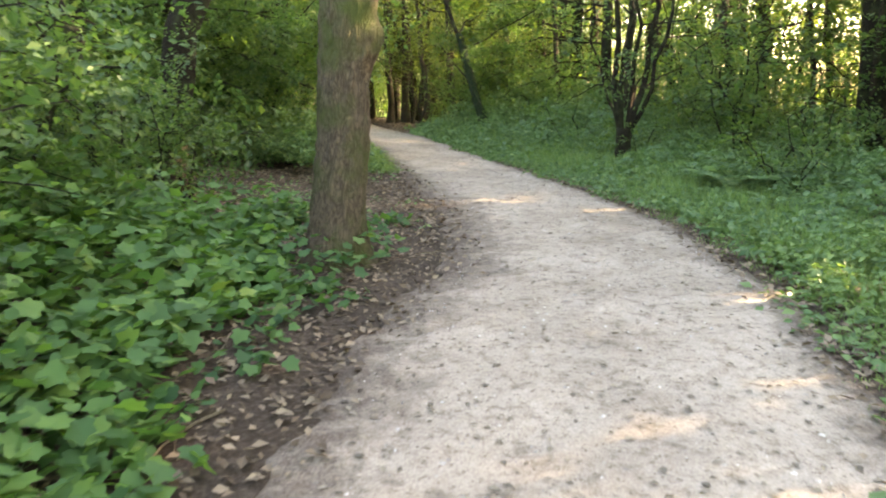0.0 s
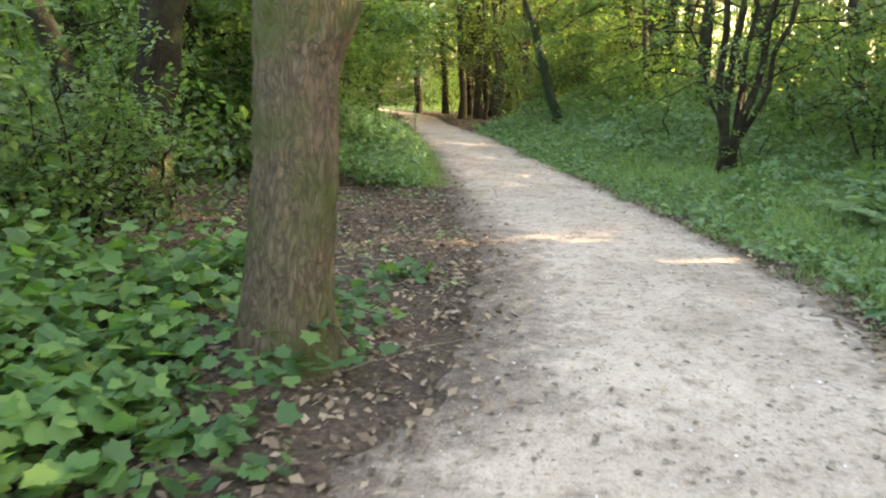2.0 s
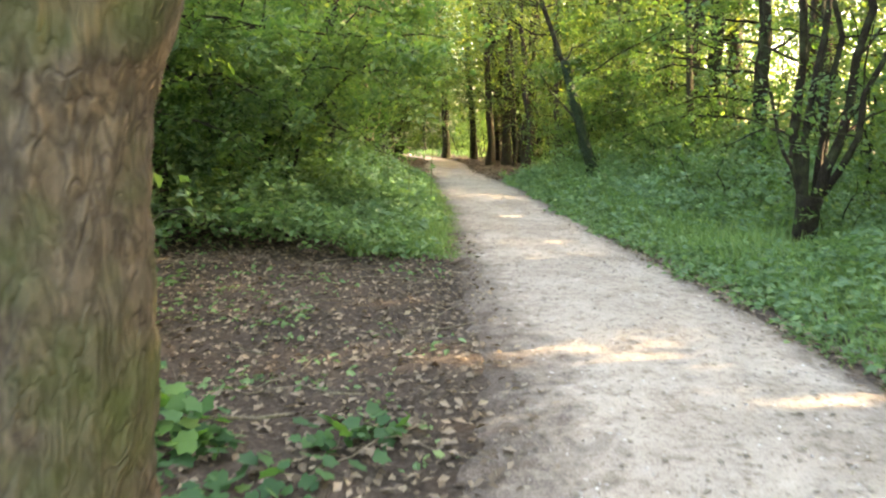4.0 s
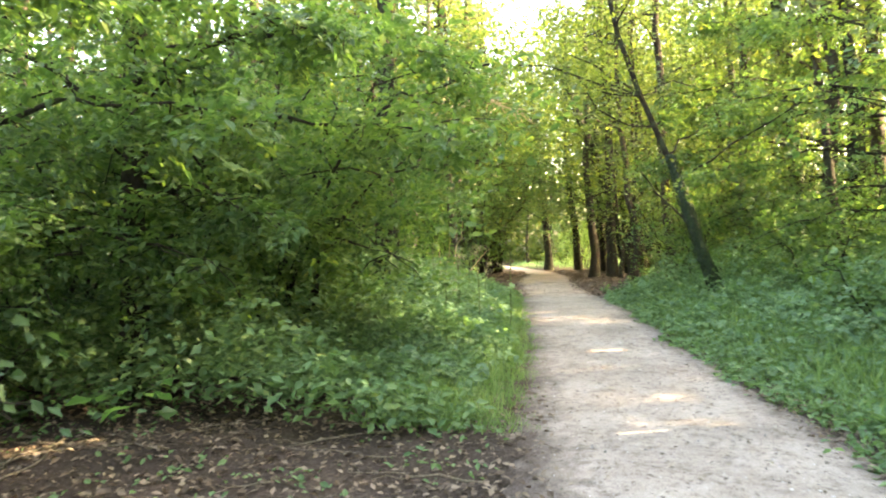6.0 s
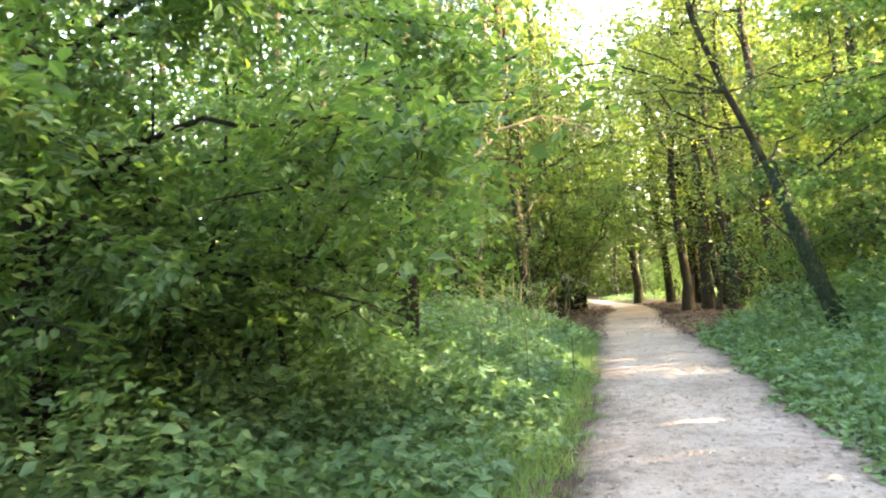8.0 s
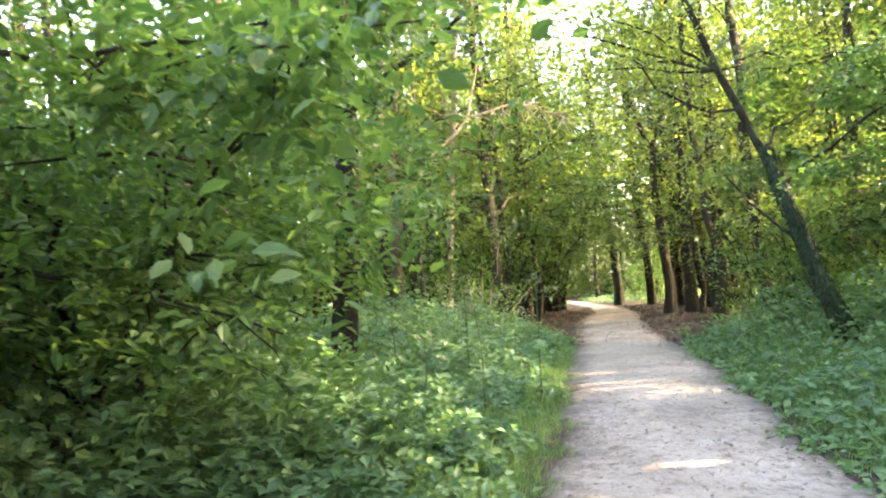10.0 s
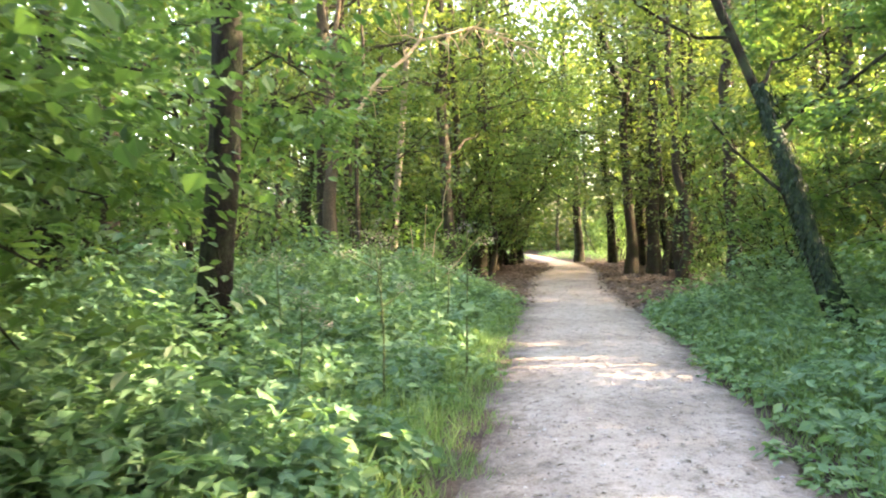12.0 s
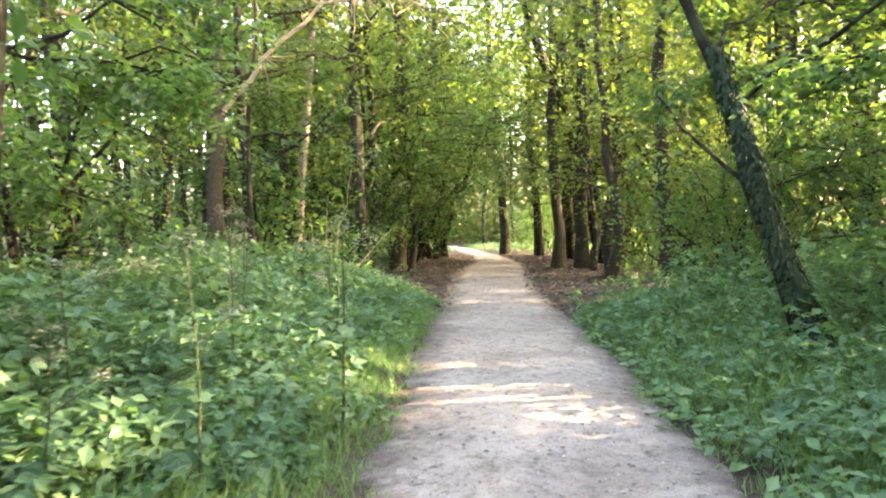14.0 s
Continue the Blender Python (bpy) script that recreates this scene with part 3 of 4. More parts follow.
def build_oak():
    root = thing("oak_tree", on_land(-1.03, 6.2), "thick mossy oak trunk leaning slightly over path edge", "tree")
    zk = [-0.2, 0.0, 0.12, 0.35, 0.7, 1.1, 1.5, 1.8, 2.1, 2.5, 3.2, 4.5, 6.5, 9.0]
    rk = [0.33, 0.285, 0.26, 0.238, 0.222, 0.212, 0.208, 0.21, 0.215, 0.2, 0.188, 0.17, 0.14, 0.1]
    z = np.r_[np.arange(-0.2, 3.2, 0.025), np.arange(3.2, 9.01, 0.3)]
    u = np.arange(84) / 84
    uu, zz = np.meshgrid(u, z)
    ang = 2 * np.pi * uu
    r = np.interp(zz, zk, rk)
    r = r + 0.10 * np.exp(-np.clip(zz, 0, 9) / 0.13) * np.clip(grid_noise(uu, 0 * zz, 7, 1, 4) + 0.35, 0, 1)
    turn = np.abs((ang + np.pi) % (2 * np.pi) - np.pi)
    r = r + 0.085 * np.exp(-(turn / 0.6) ** 2) * np.exp(-((zz - 1.86) / np.where(zz < 1.86, 0.2, 0.12)) ** 2)
    r = r + 0.016 * grid_noise(uu, zz, 6, 2.0, 5) + 0.020 * np.abs(grid_noise(uu + 0.01 * grid_noise(uu, zz, 20, 8, 9), zz, 34, 6.0, 6)) + 0.008 * grid_noise(uu, zz, 60, 24.0, 7)
    cx, cy = 0.078 * zz, 0.02 * np.sin(zz)
    v = np.c_[(cx + r * np.cos(ang)).ravel(), (cy + r * np.sin(ang)).ravel(), zz.ravel()]
    n = len(u)
    i, j = np.meshgrid(np.arange(n), np.arange(len(z) - 1))
    p, q = (j * n + i).ravel(), (j * n + (i + 1) % n).ravel()
    part("trunk", mesh_tris("trunk", v, np.vstack([np.c_[p, q, q + n], np.c_[p, q + n, p + n]]), BARK_OAK, True), root)
    for k, (e, h) in enumerate((((-1.8, 0.8, 5.0), 3.2), ((2.0, 1.2, 5.6), 3.9), ((0.5, -2.2, 6.2), 4.6), ((-1.6, -1.5, 7.5), 5.6))):
        limb = line((0.078 * h, 0, h), e, 7, 0.25, 70 + k)
        part("limb", mesh_tris("limb", *tube(limb, np.linspace(0.09, 0.03, 7), 7, 0.05, k), BARK_OAK, True), root)
    c = rng.normal(0, 1, (150, 3)) * np.array([1.6, 1.6, 1.1]) + np.array([0.6, 0.2, 6.3])
    part("crown", leaves("crown", *clumps(c, 22, 0.35, 0.12), LEAF), root)


build_oak()


def build_forked():
    root = thing("forked_tree", on_land(3.2, 14.45), "small multi-stemmed tree forking low above dark trunk", "tree")
    base = line((0, 0, -0.15), (0.02, 0, 0.72), 6, 0.1, 1)
    part("trunk", mesh_tris("trunk", *tube(base, [0.25, 0.165, 0.145, 0.14, 0.145, 0.165], 12, 0.06, 1), BARK_SHADED, True), root)
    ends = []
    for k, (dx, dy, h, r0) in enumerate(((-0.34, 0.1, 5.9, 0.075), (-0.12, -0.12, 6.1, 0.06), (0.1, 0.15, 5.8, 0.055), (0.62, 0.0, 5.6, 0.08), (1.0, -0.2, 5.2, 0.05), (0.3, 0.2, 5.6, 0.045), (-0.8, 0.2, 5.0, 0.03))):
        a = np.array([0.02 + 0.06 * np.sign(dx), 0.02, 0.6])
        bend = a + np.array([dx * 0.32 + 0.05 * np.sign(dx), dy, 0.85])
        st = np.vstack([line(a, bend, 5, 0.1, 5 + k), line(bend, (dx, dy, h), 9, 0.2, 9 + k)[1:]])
        part("limb", mesh_tris("limb", *tube(st, np.linspace(r0, r0 * 0.3, len(st)), 8, 0.06, k), BARK_SHADED, True), root)
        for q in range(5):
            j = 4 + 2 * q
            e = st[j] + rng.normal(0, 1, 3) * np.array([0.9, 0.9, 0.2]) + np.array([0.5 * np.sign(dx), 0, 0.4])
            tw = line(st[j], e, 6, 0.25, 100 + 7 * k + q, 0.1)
            part("branch", mesh_tris("branch", *tube(tw, np.linspace(r0 * 0.3, 0.006, 6), 5, 0.0, q), BARK_SHADED, True), root)
            ends += [tw[-1], tw[-2], tw[3]]
    ends = np.array(ends)
    c = ends[rng.integers(0, len(ends), 170)] + rng.normal(0, 0.25, (170, 3))
    c = c[c[:, 2] > 1.3]
    part("crown", leaves("crown", *clumps(c, 14, 0.2, 0.09), LEAF), root)


build_forked()


def build_leaner(name, label, foot, top, r0, r1, bark, seed, crown=0, leaf=0.12, limbs=5, low=0.35, bow=0.0):
    """A trunk that leans from foot to top, with a few limbs and a thin crown."""
    foot, top = np.array(on_land(*foot)), np.array(top)
    root = thing(name, foot, label, "tree")
    d = top - foot
    tr = line((0, 0, -0.15), d, 14, 0.06, seed)
    bend = np.linspace(0, 1, 14)
    tr[:, 0] -= 4 * bow * bend * (1 - bend)
    rad = np.linspace(r0, r1, 14)
    rad[0] *= 1.45
    rad[1] *= 1.1
    part("trunk", mesh_tris("trunk", *tube(tr, rad, 12, 0.06, seed), bark, True), root)
    r = np.random.default_rng(seed)
    ends = [tr[-1]]
    for k in range(limbs):
        j = int(14 * r.uniform(low, 0.95))
        e = tr[j] + r.normal(0, 1, 3) * np.array([1.3, 1.3, 0.3]) + np.array([0, 0, 0.8])
        tw = line(tr[j], e, 6, 0.25, seed + 5 * k, 0.05)
        part("limb", mesh_tris("limb", *tube(tw, np.linspace(rad[j] * 0.4, 0.012, 6), 6, 0.05, k), bark, True), root)
        ends += list(tw[3:])
    if crown:
        ends = np.array(ends)
        c = ends[r.integers(0, len(ends), crown)] + r.normal(0, 0.5, (crown, 3))
        part("crown", leaves("crown", *clumps(c, 20, 0.35, leaf), LEAF_FAR), root)
    return root


build_leaner("leaning_tree", "stout dark tree leaning over bare woodland soil", (-4.05, 10.25), (0.0, 10.6, 7.5), 0.25, 0.14, BARK_SHADED, 21, 110, 0.11, bow=1.0)
build_leaner("leaning_tree", "dark slanting stem beside stout leaning tree", (-4.5, 10.6), (-7.0, 10.4, 6.5), 0.13, 0.08, BARK_SHADED, 31, 40, 0.12)
build_leaner("ivy_tree", "dark ivy-clad trunk leaning above herbs beside path", (1.0, 22.7), (-1.6, 23.9, 8.5), 0.072, 0.045, BARK_SHADED, 22, 330, 0.10, 14, 0.22)
build_leaner("woodland_tree", "dark woodland trunk rising from tall herbs", (-4.45, 18.75), (-4.1, 18.9, 9.5), 0.15, 0.1, BARK_SHADED, 23, 110, 0.12)
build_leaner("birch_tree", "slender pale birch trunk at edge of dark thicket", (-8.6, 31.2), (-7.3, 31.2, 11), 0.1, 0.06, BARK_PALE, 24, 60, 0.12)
build_leaner("leaning_tree", "dark tree leaning towards the far path", (-1.9, 41.0), (-5.0, 41.5, 9.8), 0.2, 0.14, BARK_SHADED, 25, 80, 0.16)
build_leaner("woodland_tree", "dark upright trunk beside the far path bend", (-7.9, 54.0), (-8.7, 54, 13), 0.22, 0.14, BARK_SHADED, 26, 80, 0.18)
build_leaner("woodland_tree", "dark upright trunk beside the far path bend", (-5.5, 50.0), (-5.9, 50, 13), 0.2, 0.14, BARK_SHADED, 27, 80, 0.18)
build_leaner("woodland_tree", "dark upright trunk behind green herbs", (3.75, 31.5), (2.6, 31.6, 13), 0.22, 0.14, BARK_SHADED, 28, 80, 0.16)
build_leaner("woodland_tree", "thick dark trunk standing among right-hand shrubs".replace("right-hand ", ""), (8.75, 16.0), (8.2, 16.0, 11), 0.3, 0.2, BARK_SHADED, 29, 90, 0.14)


def build_snag():
    root = thing("dead_tree", on_land(-7.85, 26.8), "sunlit broken dead tree with bare bent branch", "tree")
    tr = line((0, 0, -0.15), (0.1, 0, 3.4), 9, 0.12, 3)
    part("trunk", mesh_tris("trunk", *tube(tr, np.linspace(0.17, 0.11, 9), 10, 0.07, 3), BARK_DEAD, True), root)
    fork = np.array([0.1, 0, 3.3])
    for k, (e, r0) in enumerate((((0.25, 0.1, 6.6), 0.09), ((-0.15, 0.2, 6.2), 0.06), ((-0.55, 0.0, 4.4), 0.05), ((0.0, -0.1, 4.3), 0.05))):
        st = line(fork, e, 7, 0.2, 30 + k)
        part("limb", mesh_tris("limb", *tube(st, np.linspace(r0, r0 * 0.4, 7), 7, 0.07, k), BARK_DEAD, True), root)
    elbow, tip = np.array([1.72, 0.8, 5.35]), np.array([3.75, 1.8, 5.2])
    bend = np.vstack([line(fork, elbow, 7, 0.12, 41), line(elbow, (elbow + tip) / 2 + np.array([0, 0, 0.35]), 5, 0.1, 42)[1:], line((elbow + tip) / 2 + np.array([0, 0, 0.35]), tip, 5, 0.1, 43)[1:]])
    part("branch", mesh_tris("branch", *tube(bend, np.linspace(0.045, 0.016, len(bend)), 6, 0.05, 44), BARK_BLEACHED, True), root)
    up = line(elbow, elbow + np.array([0.35, 0.1, 1.6]), 5, 0.1, 45)
    part("branch", mesh_tris("branch", *tube(up, np.linspace(0.03, 0.012, 5), 5, 0.05, 45), BARK_BLEACHED, True), root)
    r = np.random.default_rng(46)
    pieces = []
    for q in range(46):
        j = r.integers(7, len(bend))
        e = bend[j] + r.normal(0, 0.2, 3) + np.array([0.12, 0, -0.28])
        pieces.append(tube(line(bend[j], e, 4, 0.3, q), np.linspace(0.015, 0.006, 4), 4, 0, q))
    for q in range(8):
        j = r.integers(2, 7)
        e = bend[j] + r.normal(0, 0.3, 3)
        pieces.append(tube(line(bend[j], e, 4, 0.3, q), np.linspace(0.014, 0.005, 4), 4, 0, q))
    tagged(part("twig_spray", mesh_tris("twig_spray", *joined(pieces), BARK_BLEACHED, True), root), kind="stuff")


build_snag()

# large bushes by the path, and unseen ones to its right that shade it
near_hazel = build_shrub("hazel_bush", "large leafy hazel bush with arching branches beside path", 4.8, 2.6, 18, 1500, 22, 0.10, 300, LEAF, 0.22, 0.36, OVAL, group="hazel bushes")
near_hazel.location = on_land(-4.6, 15.4)
hazel = build_shrub("hazel_bush", "large leafy hazel bush, in dense wood and as unseen shade", 4.8, 2.7, 13, 420, 16, 0.15, 301, LEAF, 0.22, 0.4, group="hazel bushes")
hazel.location = on_land(-7.6, 15.2)
# coarse bush added out of view to block the low sun
shade_screen = build_shrub("hazel_bush", "large leafy hazel bush, in dense wood and as unseen shade", 4.8, 2.7, 9, 170, 16, 0.24, 302, LEAF, 0.22, 0.4, group="hazel bushes")
shade_screen.location = on_land(9.5, -1.0)
# copies beyond x = 8.5 are out of view, added to shade the path
for x, y, turn, size in ((-10.8, 14.6, 4.0, 1.1), (-3.9, 5.4, 1.0, 0.62), (-5.6, 7.0, 3.2, 0.75), (-3.4, 3.0, 5.0, 0.55), (-7.0, 4.6, 2.5, 0.9), (-8.2, 9.6, 0.6, 0.85), (-8.9, 19.5, 3.7, 0.85), (-3.5, 7.9, 1.7, 0.42), (-2.6, 1.4, 0.3, 0.4), (-12.0, 24.0, 5.5, 1.0), (7.5, 21.0, 2.6, 1.0), (4.8, 25.5, 0.4, 0.8), (4.4, 21.0, 4.4, 0.45), (3.0, 24.8, 3.0, 0.55), (6.2, 17.6, 5.2, 0.6), (10.5, 4.0, 2.0, 1.1), (9.0, 8.0, 3.0, 0.9), (11.5, 10.5, 4.0, 1.2), (10.0, 14.0, 5.0, 1.0), (13.5, 1.0, 0.5, 1.2), (14.5, 7.0, 1.5, 1.3), (12.5, 18.5, 2.5, 1.2), (0.7, 27.6, 2.0, 0.62), (-5.9, 12.3, 0.9, 0.62)):
    kind = shade_screen if x > 8.5 and x > 0.45 * y + 5 else hazel
    copy_thing(kind, Matrix.Translation(on_land(x, y)) @ Matrix.Rotation(turn, 4, "Z")).scale = (size, size, size)


def build_boughs(at, turn, size, label, leaf=0.095):
    """A hornbeam whose long boughs droop towards the path."""
    root = thing("hornbeam_tree", on_land(*at), label, "tree")
    root.rotation_euler = (0, 0, radians(turn))
    root.scale = (size, size, size)
    tr = line((0, 0, -0.15), (0.3, 0, 7.5), 12, 0.06, 51)
    part("trunk", mesh_tris("trunk", *tube(tr, np.linspace(0.17, 0.07, 12), 10, 0.06, 51), BARK_SHADED, True), root)
    for k, (h, e, n) in enumerate(((2.6, (3.6, 0.1, 2.5), 46), (3.2, (3.0, -0.8, 3.3), 40), (3.6, (3.5, 1.4, 3.5), 46), (2.0, (2.4, -0.9, 1.7), 30), (4.4, (2.6, -0.2, 5.0), 46), (3.0, (-2.4, -0.8, 3.6), 30), (4.0, (0.6, -1.6, 4.3), 34), (1.6, (2.9, 0.9, 1.3), 34))):
        mid = np.array([0.05 * h + e[0] * 0.5, e[1] * 0.5, max(h, e[2]) * 0.5 + (h + e[2]) * 0.25 + 0.22])
        b = np.vstack([line((0.04 * h, 0, h), mid, 6, 0.12, 60 + k), line(mid, e, 7, 0.12, 70 + k)[1:]])
        bough = part("limb", mesh_tris("limb", *tube(b, np.linspace(0.032, 0.006, len(b)), 6, 0.05, k), BARK_SHADED, True), root)
        r = np.random.default_rng(80 + k)
        cs, pieces = [], []
        for q in range(14):
            j = r.integers(3, len(b))
            t = b[j] + r.normal(0, 1, 3) * np.array([0.4, 0.4, 0.12]) + np.array([0.15, 0, -0.22])
            tw = line(b[j], t, 4, 0.25, 90 + q)
            pieces.append(tube(tw, np.linspace(0.009, 0.003, 4), 3, 0, q))
            cs += [tw[1], tw[2], tw[3]]
        tagged(part("twig_spray", mesh_tris("twig_spray", *joined(pieces), BARK_SHADED, True), bough), kind="stuff")
        cs = np.array(cs + list(b[4:]))
        c = cs[r.integers(0, len(cs), n * 2)] + r.normal(0, 0.1, (n * 2, 3))
        part("foliage", leaves("foliage", *clumps(c, 15, 0.14, leaf, 0.4), LEAF, OVAL), bough)


build_boughs((-5.3, 13.9), 0, 1.0, "hornbeam with long drooping leafy boughs over bare soil")
build_boughs((-6.3, 12.5), -8, 1.0, "hornbeam with low leafy boughs shading bare soil")
build_boughs((4.3, 21.6), 180, 1.0, "hornbeam with leafy boughs reaching over verge herbs")
build_boughs((4.4, 27.6), 190, 1.35, "hornbeam with dense boughs above shaded verge")
build_boughs((-8.6, 20.6), 10, 1.1, "hornbeam with drooping boughs behind tall herbs")
for x, y, s, seed in ((-9.3, 42.0, 1.1, 310), (-12.6, 38.5, 1.0, 311), (0.3, 36.5, 0.75, 312), (1.6, 31.6, 0.6, 316), (-9.6, 46.5, 1.1, 317), (-1.6, 45.0, 1.1, 313), (-8.9, 36.2, 0.85, 314), (-12.0, 48.5, 1.2, 315)):
    b = build_shrub("thicket_bush", "tall dark many-stemmed thicket bush arching over path", 8.5, 3.4, 17, 1050 if x < -8 and y < 43 else 700, 20, 0.135, seed, LEAF if x < -8 else LEAF_FAR, 0.15, 0.6, group="thicket bushes", low=1.2)
    b.location = on_land(x, y)
    b.scale = (s, s, s)

# ---- far woods ----


def build_far_woods():
    n = 190000
    pick = rng.uniform(0, 1, n)
    a = np.where(pick < 0.3, rng.uniform(-0.5, 0.2, n), np.where(pick < 0.86, rng.uniform(-1.05, 0.95, n), rng.uniform(0, 2 * np.pi, n)))
    d = rng.uniform(56, 95, n)
    x, y = -4 + d * np.sin(a), 18 + d * np.cos(a)
    z = rng.uniform(0, 1, n) ** 1.25 * 23 + land(x, y)
    keep = (lump(x, y, 0.5, 3) + lump(x * 1.0, z * 2.4, 0.6, 1) > -1.1)
    keep &= ~(in_sun_opening(x, y) & (z > 1.5))
    pos = np.c_[x, y, z][keep]
    along, up = scattered(len(pos), 0.3, 0.8)
    ob = new("far_woods", leaves("far_woods", pos, along, up, rng.uniform(0.32, 0.75, len(pos)), LEAF_FAR))
    tagged(ob, "distant sunlit green and golden woodland", "woods", kind="stuff")


build_far_woods()

# ---- herbs, grass and litter ----


def herb_points(n, box, ok, seed):
    r = np.random.default_rng(seed)
    x, y = r.uniform(box[0], box[1], n), r.uniform(box[2], box[3], n)
    k = ok(x, y)
    return x[k], y[k]


def herb_layer(name, label, n, box, ok, tall_fn, leaf, mat, seed, shape=OVAL, per=7):
    """Leafy stems up to a height that varies over the ground."""
    x, y = herb_points(n, box, ok, seed)
    h = tall_fn(x, y) * rng.uniform(0.45, 1.1, len(x))
    base = np.c_[x, y, land(x, y)]
    s = rng.uniform(0.25, 1.0, (len(x), per)) ** 0.7
    s[:, 0] = 1
    pos = base[:, None] + np.dstack([rng.normal(0, 0.065, s.shape), rng.normal(0, 0.065, s.shape), s * h[:, None]])
    pos = pos.reshape(-1, 3)
    along, up = scattered(len(pos), 0.2, 0.5)
    size = leaf * rng.uniform(0.45, 1.35, len(pos))
    ob = new(name, leaves(name, pos, along, up, size, mat, shape))
    return tagged(ob, label, "undergrowth", kind="stuff")


def left_glade(x, y):
    return (x < left_edge(y) - 0.55 - 0.35 * np.sin(1.3 * y) * np.sin(3 * y)) & (y > 12.9 + 0.35 * np.sin(x * 2.2) + np.clip(x + 1.6, -0.3, 1) * 1.6)


def glade_height(x, y):
    d = left_edge(y) - x
    return np.clip(0.06 + 0.32 * d, 0.1, 0.88) * (1 + 0.33 * lump(x, y, 1.3, 2))


def right_verge(x, y):
    return x > right_edge(y) + 0.04 + 0.1 * np.sin(2.3 * y) + 0.35 * np.exp(-((y - 8.0) / 2.0) ** 2)


def verge_height(x, y):
    d = x - right_edge(y)
    return np.clip(0.05 + (0.13 + 0.27 * np.clip((y - 15) / 4, 0, 1)) * d, 0.07, 0.45 + 0.7 * np.clip((y - 15) / 4, 0, 1)) * (1 + 0.3 * lump(x, y, 1.1, 5))


herb_layer("undergrowth", "dense green nettles and herbs in woodland glade", 13000, (-9, -1, 12.5, 30), left_glade, glade_height, 0.10, LEAF_HERB, 1, BLADE, 9)
herb_layer("undergrowth", "dense green herbs along gravel path verge", 15000, (-1.5, 10, -7, 27), lambda x, y: right_verge(x, y) & (x < 7.5 + 1.5 * np.sin(1.3 * y) + np.sin(3.1 * y)) & (y > 1.0 + 0.6 * np.sin(2 * x)), verge_height, 0.09, LEAF_HERB, 2, BLADE, 9)
herb_layer("undergrowth", "green herbs under distant trees", 11000, (-24, 14, 26, 70), lambda x, y: (np.maximum(left_edge(y) - x, x - right_edge(y)) > 0.2 + 2.6 * np.clip((y - 29) / 4, 0, 1) * np.clip((57 - y) / 4, 0, 1)), lambda x, y: 0.12 + 0.25 * np.clip(np.maximum(left_edge(y) - x, x - right_edge(y)), 0, 1), 0.13, LEAF_HERB, 3, BLADE)


def left_near(x, y):
    return (x < -1.25 - 0.25 * np.sin(2.1 * y) - np.clip(y - 4.2, 0, 2) * 0.12) & (y < 7.6 + 0.4 * np.sin(3 * x)) & (y > 0.6 + 0.5 * np.sin(2.2 * x)) & (x > -7.2 + 0.8 * np.sin(1.9 * y))


herb_layer("undergrowth", "broad-leaved maple seedlings covering woodland floor", 7600, (-8, -0.9, -5, 8.2), left_near, lambda x, y: np.clip(0.12 + 0.35 * (-1.1 - x), 0.15, 0.9) * (1 + 0.25 * lump(x, y, 1.6, 3)), 0.10, LEAF_MAPLE, 4, MAPLE, 7)
herb_layer("undergrowth", "scattered low seedlings round oak foot", 420, (-2.4, -0.5, 3.0, 8.2), lambda x, y: (x < left_edge(y) - 0.25 - 0.4 * np.abs(np.sin(2.7 * y + x))), lambda x, y: 0.12 + 0.2 * np.exp(-((x + 1.1) ** 2 + (y - 6.0) ** 2) / 0.5), 0.085, LEAF_MAPLE, 5, MAPLE, 4)


def grass_layer(name, label, n, box, ok, tall_fn, seed):
    x, y = herb_points(n, box, ok, seed)
    pos = np.c_[x, y, land(x, y) - 0.01]
    along = np.c_[rng.normal(0, 0.45, (len(x), 2)), np.ones(len(x))]
    up = np.c_[rng.normal(0, 1, (len(x), 2)), np.zeros(len(x))]
    ob = new(name, leaves(name, pos, along, up, tall_fn(x, y) * rng.uniform(0.5, 1.3, len(x)), GRASS, STRAW))
    tagged(ob, label, "grass", kind="stuff")


grass_layer("grass", "fresh green grass tongue beside gravel path", 60000, (-5.5, -0.7, 12.6, 27), lambda x, y: (y > 13.2) & (x < left_edge(y) + 0.1 - 0.5 * np.abs(np.sin(7.3 * y) * np.sin(3.1 * y + x))) & (x > left_edge(y) - 1.5), lambda x, y: 0.08 + 0.24 * np.clip(left_edge(y) - x, 0, 1), 1)
grass_layer("grass", "green grass along path verge", 120000, (-1.5, 6.5, 2, 27), lambda x, y: (x > right_edge(y) - 0.08 + 0.5 * np.abs(np.sin(6.1 * y) * np.sin(2.3 * y + x))) & (x < right_edge(y) + 1.6 + 1.9 * np.clip((y - 8) / 5, 0, 1) + 0.4 * np.sin(1.9 * y)), lambda x, y: 0.06 + (0.2 + 0.1 * np.clip((y - 14) / 4, 0, 1)) * np.clip(x - right_edge(y), 0, 1.1), 2)


